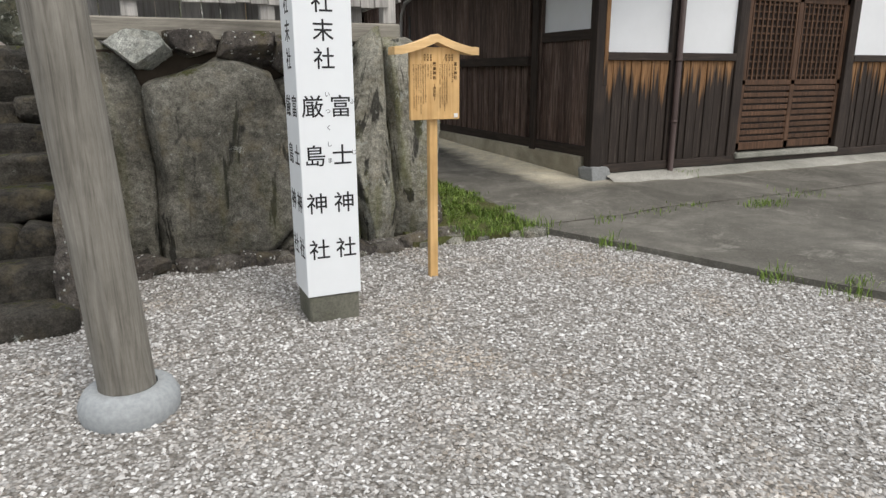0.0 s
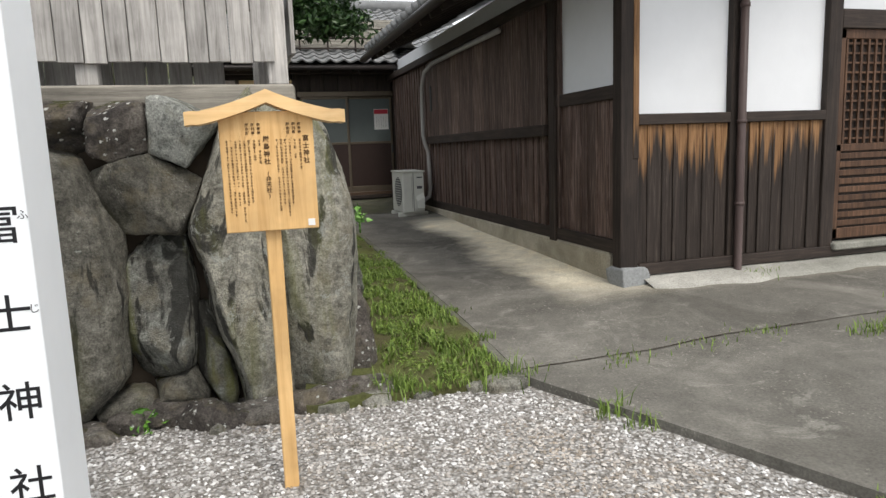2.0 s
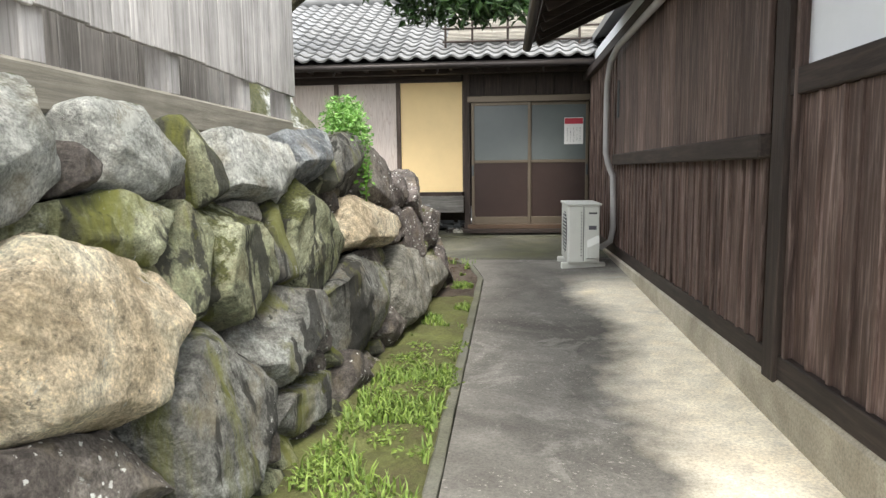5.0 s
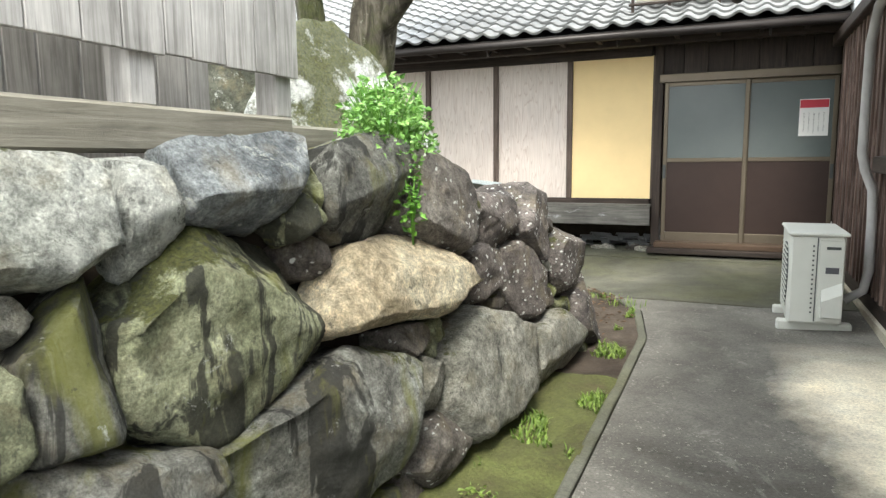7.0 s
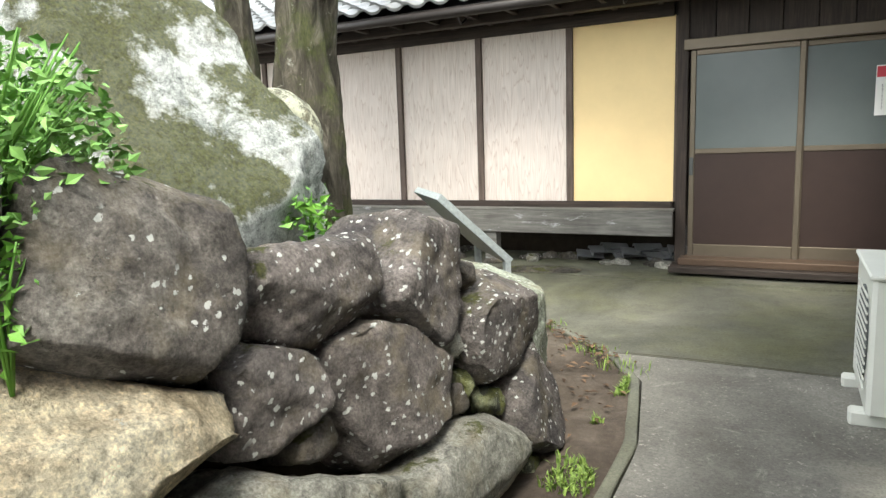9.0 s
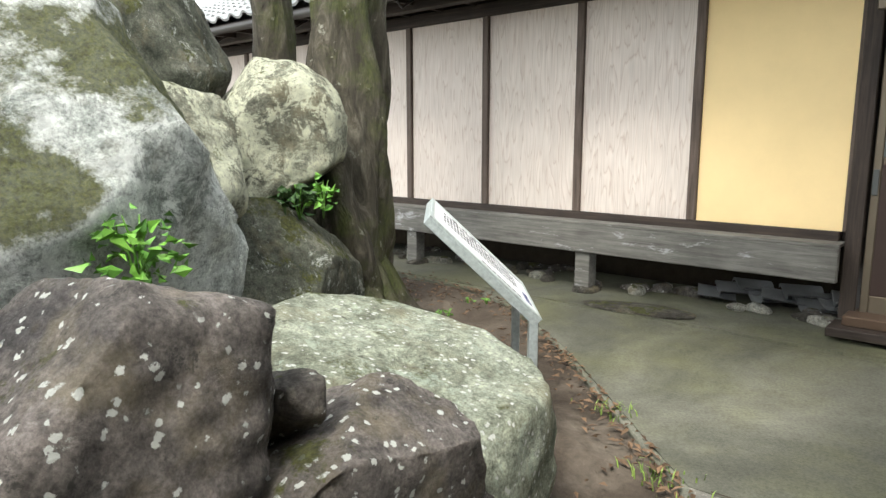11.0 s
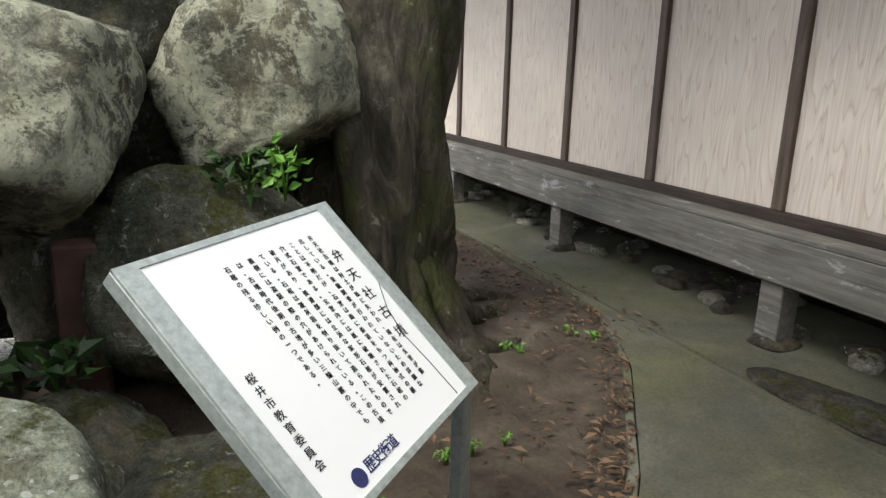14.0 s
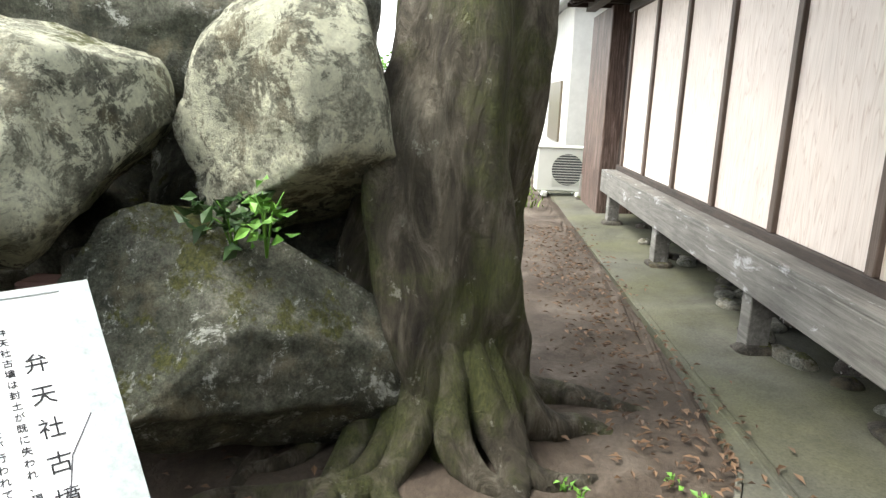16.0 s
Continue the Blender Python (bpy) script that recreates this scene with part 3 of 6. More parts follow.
def steps(a, b, d):
    n = max(1, round((b - a) / d))
    return [a + (b - a) * i / n for i in range(n + 1)]


# ---- ground ----
gx = [-500, -120, -40, -14] + steps(-8, 8, 0.2) + [14, 40, 120, 500]
gy = [-500, -120, -40, -10] + steps(-4, 5.4, 0.2) + [8, 20, 60, 160, 500]
raw("ground", [(x, y, gravel_z(x, y) if abs(x) < 9 and -5 < y < 5.6 else (-0.03 if y < 0 else 0.1)) for y in gy for x in gx],
    [(j * len(gx) + i, j * len(gx) + i + 1, (j + 1) * len(gx) + i + 1, (j + 1) * len(gx) + i) for j in range(len(gy) - 1) for i in range(len(gx) - 1)], GROUND, smooth=True)
tagged(bpy.data.objects["ground"], "pale grey gravel yard of the shrine approach", "ground", kind="structure")
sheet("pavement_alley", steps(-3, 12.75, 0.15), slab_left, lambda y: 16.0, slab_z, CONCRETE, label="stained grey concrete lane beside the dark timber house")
sheet("pavement_back", steps(12.75, 16.0, 0.06), slab_left, lambda y: 16.0, lambda x, y: slab_z(x, y) + 0.004, CONCRETE_BACK, 60, label="damp greenish concrete apron along the back house")
VERGE = lambda x, y: slab_z(x, y) - 0.005 + 0.035 * noise.fractal(Vector((x * 3, y * 3, 0)), 1, 2, 3)
sheet("verge", steps(4.95, 10.6, 0.08), lambda y: wall_x(y, 0.1) - 0.45, lambda y: slab_left(y) - 0.05, VERGE, MOSS, 16, label="narrow mossy grass verge under the stone wall")
sheet("verge_earth", steps(10.6, 12.75, 0.08), lambda y: wall_x(y, 0.1) - 0.6, lambda y: slab_left(y) - 0.05, lambda x, y: VERGE(x, y) + 0.001, EARTH, 16, label="bare earth at the end of the verge")
sheet("earth_floor", steps(11.6, 14.84, 0.08), lambda y: -13.0, lambda y: slab_left(y) - 0.03,
      lambda x, y: slab_z(x, y) - 0.02 + 0.05 * noise.fractal(Vector((x * 1.6, y * 1.6, 5)), 1, 2, 4) * min(1.0, max(0.1, (slab_left(y) - x) * 3)) + 0.05 * math.exp(-((x - 0.1) ** 2 + (y - 13.5) ** 2) / 0.5), EARTH, 110, label="bare brown earth round the tree and boulders")
kb = bmesh.new()
prev = None
for y in steps(4.93, 14.8, 0.1):
    x, z = slab_left(y), slab_z(slab_left(y), y)
    row = [kb.verts.new((x + dx + 0.006 * noise.noise(Vector((y * 3, dx * 9, 0))), y, z + dz)) for dx, dz in ((-0.075, -0.1), (-0.07, 0.002), (-0.06, 0.010), (-0.016, 0.010), (-0.009, 0.004), (-0.006, -0.1))]
    if prev:
        for i in range(5):
            kb.faces.new((prev[i], prev[i + 1], row[i + 1], row[i]))
    else:
        kb.faces.new(row)
    prev = row
tagged(part("kerb", kb, CONCRETE_KERB), "low mossy concrete kerb edging the lane", "kerb", kind="structure")

def joint(name, line, label):
    """A narrow soil-filled joint following the slab."""
    verts, faces = [], []
    for i, (x, y) in enumerate(line):
        w = 0.006 + 0.005 * noise.noise(Vector((x * 4, y * 4, 2)))
        dy = 0.02 * noise.noise(Vector((x * 2, y * 2, 7)))
        verts += [(x, y + dy - w, slab_z(x, y) + 0.0055), (x, y + dy + w, slab_z(x, y) + 0.0055)]
        if i:
            faces.append((2 * i - 2, 2 * i, 2 * i + 1, 2 * i - 1))
    tagged(raw(name, verts, faces, SOIL_AND_SHADE), label, "joint", kind="structure")


joint("slab_joint", [(x, 5.02 + 0.02 * (x - 3.2)) for x in steps(3.24, 10, 0.15)], "dark weedy joint across the concrete slab")
joint("slab_joint", [(x, 12.76) for x in steps(2.95, 4.7, 0.15)], "dark joint between lane and apron")

# ---- timber house beside the alley ----
HX, HY = 4.86, 6.45
house = thing("timber_house", (HX, HY, 0.2), "dark timber house with white plaster and tiled eaves", "house", kind="structure")
box("foundation", (HX - 0.06, HY + 0.2, 0.05), (HX + 0.14, 15.2, 0.52), CONCRETE_BASE, house, "pale cement foundation along the lane", 0.02)
box("foundation", (HX + 0.15, HY - 0.02, 0.05), (16, HY + 0.2, 0.37), CONCRETE_PALE, house, "grey cement foundation", 0.015)
rock("corner_stone", (HX + 0.02, HY + 0.02, 0.25), (0.34, 0.32, 0.34), BASE_STONE, house, seed=3, blocky=5, cuts=3, rough=0.05)
box("wall_core", (HX + 0.06, HY + 0.08, 0.37), (16, 15.2, 3.3), WOOD_BEAM, house, "dark inner wall", 0)
box("post", (HX - 0.085, HY - 0.045, 0.4), (HX + 0.085, HY + 0.09, 3.3), WOOD_BEAM, house, "dark corner post")
box("flaking_face", (HX + 0.03, HY - 0.052, 1.35), (HX + 0.083, HY - 0.044, 3.3), WOOD_BURNT, house, "flaking orange strip of the corner post", 0.002)
for x, w in ((5.93, 0.12), (7.0, 0.15), (9.06, 0.15), (10.9, 0.14)):
    box("post", (x - w / 2, HY - 0.045, 0.4), (x + w / 2, HY + 0.09, 3.3), WOOD_BEAM, house)
for a, b in ((4.945, 5.87), (5.99, 6.925), (9.135, 10.83), (10.97, 13.0)):
    box("plaster_panel", (a, HY + 0.02, 1.72), (b, HY + 0.1, 3.2), PLASTER, house, "white plaster panel", 0)
    box("rail", (a, HY - 0.05, 1.63), (b, HY + 0.09, 1.72), WOOD_BEAM_X, house, "dark rail under the plaster")
    x, rngb = a, random.Random(int(a * 10))
    while x < b - 0.03:
        w = min(rngb.uniform(0.11, 0.16), b - x)
        dy = rngb.uniform(-0.006, 0.006)
        box("board", (x + 0.002, HY - 0.012 + dy, 0.44), (x + w - 0.003, HY + 0.03, 1.63), WOOD_BURNT, house, "", 0.003)
        if rngb.random() < 0.85:
            box("batten", (x - 0.012, HY - 0.026, 0.44), (x + 0.012, HY - 0.006, 1.63), WOOD_BURNT, house, "", 0.003)
        x += w
box("sill_beam", (4.95, HY - 0.06, 0.34), (16, HY + 0.1, 0.44), WOOD_BEAM_X, house)
sk_v, sk_f = [], []
for i, x in enumerate(steps(4.98, 14.0, 0.12)):
    edge = 6.12 + 0.14 * noise.fractal(Vector((x * 1.3, 0, 4)), 1, 2, 4)
    sk_v += [(x, edge, slab_z(x, edge) - 0.02), (x, edge + 0.02, slab_z(x, edge) + 0.012), (x, (edge + HY) / 2, 0.30 + 0.012 * noise.noise(Vector((x * 3, 1, 0)))), (x, HY - 0.022, 0.335 + 0.01 * noise.noise(Vector((x * 2, 2, 0))))]
    if i:
        sk_f += [(4 * i - 4 + j, 4 * i + j, 4 * i + j + 1, 4 * i - 3 + j) for j in range(3)]
tagged(raw("cement_skirt", sk_v, sk_f, CONCRETE_PALE, house, True), "pale trowelled cement skirt at the wall foot")
# sliding lattice doors
for i, (a, b) in enumerate(((7.08, 8.04), (8.02, 8.98))):
    door = thing("door_%d" % (i + 1), (a, HY, 0.45), "brown wooden sliding door with lattice top and slatted base", "door", "front doors", "structure")
    y0 = HY - 0.02 + 0.03 * i
    for lo, hi in (((a, y0, 0.5), (a + 0.07, y0 + 0.035, 2.45)), ((b - 0.07, y0, 0.5), (b, y0 + 0.035, 2.45)), ((a, y0, 0.5), (b, y0 + 0.035, 0.6)), ((a, y0, 2.36), (b, y0 + 0.035, 2.45)), ((a, y0, 1.33), (b, y0 + 0.035, 1.40))):
        box("stile", lo, hi, WOOD_DOOR, door)
    for k in range(10):
        x = a + 0.09 + k * (b - a - 0.18) / 9
        box("lattice_bar", (x - 0.012, y0 + 0.002, 1.4), (x + 0.012, y0 + 0.022, 2.36), WOOD_DOOR, door, "", 0.002)
    for k in range(11):
        z = 1.45 + k * 0.087
        box("lattice_bar", (a + 0.07, y0 + 0.012, z - 0.01), (b - 0.07, y0 + 0.03, z + 0.01), WOOD_DOOR, door, "", 0.002)
    for k in range(9):
        z = 0.62 + k * 0.08
        box("slat", (a + 0.07, y0 + 0.004, z), (b - 0.07, y0 + 0.024, z + 0.055), WOOD_DOOR, door, "", 0.004)
    box("backing", (a + 0.02, y0 + 0.036, 0.5), (b - 0.02, y0 + 0.045, 2.45), WOOD_BEAM, door, "", 0)
box("lintel", (7.07, HY - 0.05, 2.45), (8.99, HY + 0.09, 2.62), WOOD_BEAM_X, house)
box("plaster_panel", (7.07, HY + 0.02, 2.62), (8.99, HY + 0.1, 3.2), PLASTER, house, "white plaster above the doors", 0)
box("threshold", (7.05, HY - 0.1, 0.4), (9.0, HY + 0.06, 0.47), CONCRETE_PALE, house, "pale stone threshold", 0.012)
tube("downpipe", [(5.95, HY - 0.09, 3.2), (5.95, HY - 0.09, 1.0), (5.95, HY - 0.09, 0.28), (5.96, HY - 0.13, 0.23)], 0.036, PIPE_BROWN, house, "brown downpipe")
for z in (0.9, 1.62, 2.6):
    tube("pipe_clip", [(5.95, HY - 0.09, z), (5.95, HY - 0.09, z + 0.03)], 0.043, PIPE_BROWN, house)
# alley side
box("plaster_panel", (HX - 0.0, 6.54, 1.98), (HX + 0.08, 7.68, 3.2), PLASTER, house, "white plaster panel on the lane", 0)
box("rail", (HX - 0.05, 6.54, 1.86), (HX + 0.07, 7.72, 1.98), WOOD_BEAM_Y, house)
box("post", (HX - 0.07, 7.68, 0.5), (HX + 0.09, 7.82, 3.2), WOOD_BEAM, house)
box("sill_beam", (HX - 0.05, 6.54, 0.52), (HX + 0.1, 15.2, 0.64), WOOD_BEAM_Y, house)
rngb = random.Random(5)
y = 6.55
while y < 15.0:
    w = rngb.uniform(0.13, 0.2)
    top, out = (1.86, 0.0) if y < 7.6 else (2.9, 0.02)
    if not 7.62 < y < 7.8:
        lo = 0.64
        box("board", (HX - out - 0.012 - rngb.uniform(0, 0.008), y + 0.003, lo), (HX + 0.05, y + w - 0.004, top), WOOD_DARK, house, "", 0.003)
        box("batten", (HX - out - 0.034, y - 0.014, lo), (HX - out - 0.01, y + 0.014, top), WOOD_DARK, house, "", 0.003)
    y += w
box("beam", (HX - 0.12, 7.84, 1.58), (HX, 12.3, 1.70), WOOD_BEAM_Y, house, "dark horizontal beam across the boards", 0.01)
y = 7.86
while y < 12.2:
    w = rngb.uniform(0.16, 0.24)
    box("shutter_board", (HX - 0.085, y, 1.70), (HX - 0.055, y + w - 0.005, 2.9), WOOD_DARK, house, "", 0.003)
    y += w
box("beam", (HX - 0.12, 6.5, 2.9), (HX + 0.05, 15.2, 3.02), WOOD_BEAM_Y, house, "", 0.01)
box("plaster_panel", (HX - 0.02, 6.54, 3.02), (HX + 0.08, 15.2, 3.25), PLASTER, house, "plaster strip under the eaves", 0)
box("slot", (HX - 0.1, 12.05, 2.1), (HX - 0.05, 12.12, 2.5), AC_DARK, house, "", 0)
# eaves and roof
eave = bmesh.new()
E0, E1 = Vector((3.85, 0, 3.02)), Vector((10.4, 0, 6.0))
q = [eave.verts.new(p) for yy in (5.3, 12.55) for p in ((E0.x, yy, E0.z), (E1.x, yy, E1.z), (E1.x, yy, E1.z + 0.12), (E0.x, yy, E0.z + 0.09))]
for f in ((0, 1, 2, 3), (7, 6, 5, 4), (0, 4, 5, 1), (1, 5, 6, 2), (2, 6, 7, 3), (3, 7, 4, 0)):
    eave.faces.new([q[i] for i in f])
part("roof", eave, WOOD_BEAM_X, house, "dark eave boards")
far_side = bmesh.new()
q = [far_side.verts.new(p) for yy in (5.3, 15.4) for p in ((10.4, yy, 6.0), (17.0, yy, 3.0), (17.0, yy, 3.1), (10.4, yy, 6.12))]
for f in ((0, 1, 2, 3), (7, 6, 5, 4), (0, 4, 5, 1), (1, 5, 6, 2), (2, 6, 7, 3), (3, 7, 4, 0)):
    far_side.faces.new([q[i] for i in f])
part("roof", far_side, GREY_TILE, house, "grey tiled far slope")
for yy in (6.5, 15.1):
    gable = bmesh.new()
    gable.faces.new([gable.verts.new(p) for p in ((4.95, yy, 3.25), (15.95, yy, 3.25), (10.4, yy, 5.95))])
    part("gable", gable, PLASTER, house, "white plaster gable")
inner = bmesh.new()
q = [inner.verts.new(p) for yy in (12.55, 15.4) for p in ((4.86, yy, 3.48), (10.4, yy, 6.0), (10.4, yy, 6.12), (4.86, yy, 3.58))]
for f in ((0, 1, 2, 3), (7, 6, 5, 4), (0, 4, 5, 1), (1, 5, 6, 2), (2, 6, 7, 3), (3, 7, 4, 0)):
    inner.faces.new([q[i] for i in f])
part("roof", inner, GREY_TILE, house, "grey tiled roof end")
for k in range(17):
    yy = 5.45 + k * 0.435
    bm = bmesh.new()
    a = math.atan2(E1.z - E0.z, E1.x - E0.x)
    add_box(bm, (0, -0.03, -0.08), (1.3, 0.03, 0), 0.004, Matrix.Translation((3.87, yy, 3.02)) @ Matrix.Rotation(-a, 4, "Y"))
    part("rafter", bm, WOOD_BEAM_X, house)
for k in range(26):
    yy = 5.35 + k * 0.28
    tube("eave_tile", [(3.79, yy, 3.12), (4.4, yy, 3.12 + 0.61 * 0.455), (6.2, yy, 3.12 + 2.41 * 0.455)], 0.065, GREY_TILE, house, sides=8)
tube("gutter", [(3.78, 5.3, 3.02), (3.78, 12.6, 2.98)], 0.055, GUTTER, house, "dark eave gutter")

# ---- back house ----
BY = 15.4
bh = thing("back_house", (0, BY, 0.5), "long low house with wood-grain panels and tiled roof", "house", kind="structure")
box("wall_core", (-6.0, BY + 0.06, 0.95), (7.0, BY + 0.3, 3.3), WOOD_BEAM, bh, "dark inner wall", 0)
box("back_wall", (-6.0, BY + 5.0, 0.4), (7.0, BY + 5.2, 3.3), PLASTER, bh, "", 0)
posts = [2.87] + [1.79 - 1.025 * k for k in range(8)]
for x in posts:
    box("post", (x - 0.036, BY - 0.03, 1.19), (x + 0.036, BY + 0.06, 2.96), WOOD_STRIP, bh, "brown panel post")
for i, (b, a) in enumerate(zip(posts, posts[1:])):
    box("wall_panel", (a + 0.036, BY, 1.19), (b - 0.036, BY + 0.05, 2.97), YELLOW if i == 0 else SIDING, bh, "yellow ochre plaster panel" if i == 0 else "pale wood-grain wall panel", 0.002)
box("top_rail", (-5.6, BY - 0.04, 2.96), (2.82, BY + 0.07, 3.08), WOOD_BEAM_X, bh)
box("bottom_rail", (-5.6, BY - 0.03, 1.12), (2.82, BY + 0.06, 1.19), WOOD_BEAM_X, bh)
box("veranda_board", (-5.6, BY - 0.2, 0.86), (2.86, BY - 0.15, 1.1), WOOD_LEDGE, bh, "grey weathered veranda fascia", 0.008)
box("veranda_board", (-5.6, BY - 0.2, 1.1), (2.86, BY + 0.0, 1.125), WOOD_LEDGE, bh, "grey weathered veranda top", 0.004)
for k in range(5):
    x = 0.93 - 2.05 * k
    box("stub_post", (x - 0.07, BY - 0.17, 0.5), (x + 0.07, BY - 0.04, 0.88), WOOD_LEDGE, bh, "short grey veranda post", 0.006)
    rock("pad_stone", (x, BY - 0.1, 0.50), (0.25, 0.24, 0.12), ROCK["step"], bh, seed=40 + k, blocky=4, cuts=3, rough=0.05, level=3)
# upright dark sheet standing in for the shade deep under the veranda
box("crawl_space", (-5.8, BY + 0.75, 0.4), (2.9, BY + 0.8, 1.0), SOIL_AND_SHADE, bh, "", 0)
for k in range(70):
    rr = random.Random(900 + k)
    rock("rubble_stone", (rr.uniform(-5, 2.8), BY + rr.uniform(-0.02, 0.55), 0.53), (rr.uniform(0.1, 0.28), 0.16, rr.uniform(0.06, 0.14)), rr.choice((ROCK["dark"], ROCK["step"], ROCK["grey"])), bh, seed=60 + k, level=2)
# sliding doors
for i, (a, b) in enumerate(((2.98, 3.94), (3.90, 4.86))):
    d = thing("door_%d" % (i + 3), (a, BY, 0.62), "bronze aluminium sliding door with frosted glass", "door", "back house doors", "structure")
    y0 = BY - 0.05 + 0.035 * i
    for lo, hi in (((a, y0, 0.66), (a + 0.05, y0 + 0.03, 2.62)), ((b - 0.05, y0, 0.66), (b, y0 + 0.03, 2.62)), ((a + 0.05, y0, 2.57), (b - 0.05, y0 + 0.03, 2.62)), ((a + 0.05, y0, 1.65), (b - 0.05, y0 + 0.03, 1.70)), ((a + 0.05, y0, 0.66), (b - 0.05, y0 + 0.03, 0.78))):
        box("door_frame", lo, hi, ALU_GOLD, d)
    box("glass_pane", (a + 0.05, y0 + 0.01, 1.70), (b - 0.05, y0 + 0.016, 2.57), FROSTED, d, "frosted glass", 0)
    box("lower_panel", (a + 0.05, y0 + 0.008, 0.78), (b - 0.05, y0 + 0.018, 1.65), DOOR_PANEL, d, "dark brown panel", 0)
    box("pull", (a + 0.005 if i == 0 else b - 0.045, y0 - 0.012, 1.45), (a + 0.04 if i == 0 else b - 0.01, y0, 1.62), AC_DARK, d, "dark pull")
notice = thing("door_notice", (4.6, BY - 0.06, 1.95), "white paper notice with a red heading on the door", "notice")
box("sheet", (4.47, BY - 0.022, 1.94), (4.77, BY - 0.017, 2.36), PAPER, notice, "", 0)
box("heading", (4.475, BY - 0.026, 2.26), (4.765, BY - 0.023, 2.35), RED, notice, "red heading bar", 0)
bars(Matrix.Translation((4.62, BY - 0.0225, 2.2)) @ Matrix.Rotation(radians(90), 4, "X"), [(-0.1, 0, 0.2, 0.016), (-0.05, 0, 0.22, 0.016), (0.0, 0, 0.22, 0.016), (0.05, 0, 0.2, 0.016), (0.1, 0, 0.2, 0.016)], INK_SOFT, notice, random.Random(2))
box("door_head", (2.92, BY - 0.09, 2.62), (4.88, BY + 0.05, 2.72), ALU_GOLD, bh, "bronze door head", 0.006)
box("door_track", (2.92, BY - 0.25, 0.60), (4.88, BY + 0.05, 0.665), ALU_BROWN, bh, "bronze door sill", 0.006)
box("step_board", (2.85, BY - 0.36, 0.54), (4.9, BY - 0.1, 0.60), WOOD_BEAM_X, bh, "dark step board")
for k in range(7):
    box("fascia_board", (2.92 + k * 0.277, BY - 0.03, 2.72), (3.19 + k * 0.277, BY + 0.04, 3.1), WOOD_BEAM, bh, "", 0.003)
box("post", (2.86, BY - 0.06, 0.6), (2.96, BY + 0.08, 3.1), WOOD_BEAM, bh)
box("post", (4.885, BY - 0.08, 0.5), (4.98, BY + 0.08, 3.1), WOOD_BEAM, bh)
box("wall_panel", (4.98, BY, 0.6), (7.0, BY + 0.05, 3.1), WOOD_DARK, bh, "dark board wall", 0)
box("eave_beam", (-6.2, BY - 0.45, 3.03), (7.0, BY - 0.33, 3.15), WOOD_BEAM_X, bh)
box("eave_board", (-6.3, BY - 0.72, 3.13), (7.0, BY + 0.1, 3.17), WOOD_BEAM_X, bh, "dark soffit boards", 0)
for k in range(30):
    x = -6.1 + k * 0.44
    box("rafter", (x - 0.025, BY - 0.7, 3.07), (x + 0.025, BY - 0.02, 3.13), WOOD_BEAM_Y, bh, "", 0.003)
tube("gutter", [(-6.4, BY - 0.76, 3.12), (7.0, BY - 0.76, 3.1)], 0.05, GUTTER, bh, "dark gutter")
for k in range(8):
    x = -5.5 + k * 1.6
    tube("gutter_bracket", [(x, BY - 0.76, 3.05), (x, BY - 0.7, 3.0), (x, BY - 0.5, 3.12)], 0.012, GUTTER, bh, sides=6)
# dark end bay
box("end_bay", (-7.3, BY - 0.16, 0.5), (-5.95, BY + 3.0, 3.1), WOOD_DARK, bh, "dark board end wall", 0.01)
# roof: pantiles over a deck
PITCH = math.tan(radians(24))
deck = bmesh.new()
q = [deck.verts.new(p) for x in (-7.4, 7.0) for p in ((x, BY - 0.74, 3.17), (x, BY + 3.4, 3.17 + 4.14 * PITCH), (x, BY + 3.4, 3.10 + 4.14 * PITCH), (x, BY - 0.74, 3.13))]
for f in ((0, 1, 2, 3), (7, 6, 5, 4), (0, 4, 5, 1), (1, 5, 6, 2), (2, 6, 7, 3), (3, 7, 4, 0)):
    deck.faces.new([q[i] for i in f])
part("roof_deck", deck, GUTTER, bh)
rear = bmesh.new()
zr = 3.17 + 4.14 * PITCH
q = [rear.verts.new(p) for x in (-7.4, 7.0) for p in ((x, BY + 3.4, zr), (x, BY + 6.2, zr - 1.7), (x, BY + 6.2, zr - 1.8), (x, BY + 3.4, zr - 0.1))]
for f in ((0, 1, 2, 3), (7, 6, 5, 4), (0, 4, 5, 1), (1, 5, 6, 2), (2, 6, 7, 3), (3, 7, 4, 0)):
    rear.faces.new([q[i] for i in f])
part("roof", rear, GREY_TILE, bh, "grey tiled rear slope")
TW, TL = 0.265, 0.26


def tile_mesh():
    """One S-shaped clay pantile with a thick lower lip."""
    prof = [(0.0, 0.028), (0.03, 0.05), (0.06, 0.056), (0.09, 0.046), (0.12, 0.022), (0.16, 0.006), (0.21, 0.006), (0.25, 0.02), (0.275, 0.036)]
    verts, faces, n = [], [], len(prof)
    for yy, lift in ((0.0, 0.032), (TL * 1.12, 0.0)):
        verts += [(px, yy, pz + lift) for px, pz in prof]
    verts += [(px, 0.0, pz + 0.005) for px, pz in prof]
    for i in range(n - 1):
        faces.append((i, i + 1, n + i + 1, n + i))
        faces.append((2 * n + i, 2 * n + i + 1, i + 1, i))
    return verts, faces


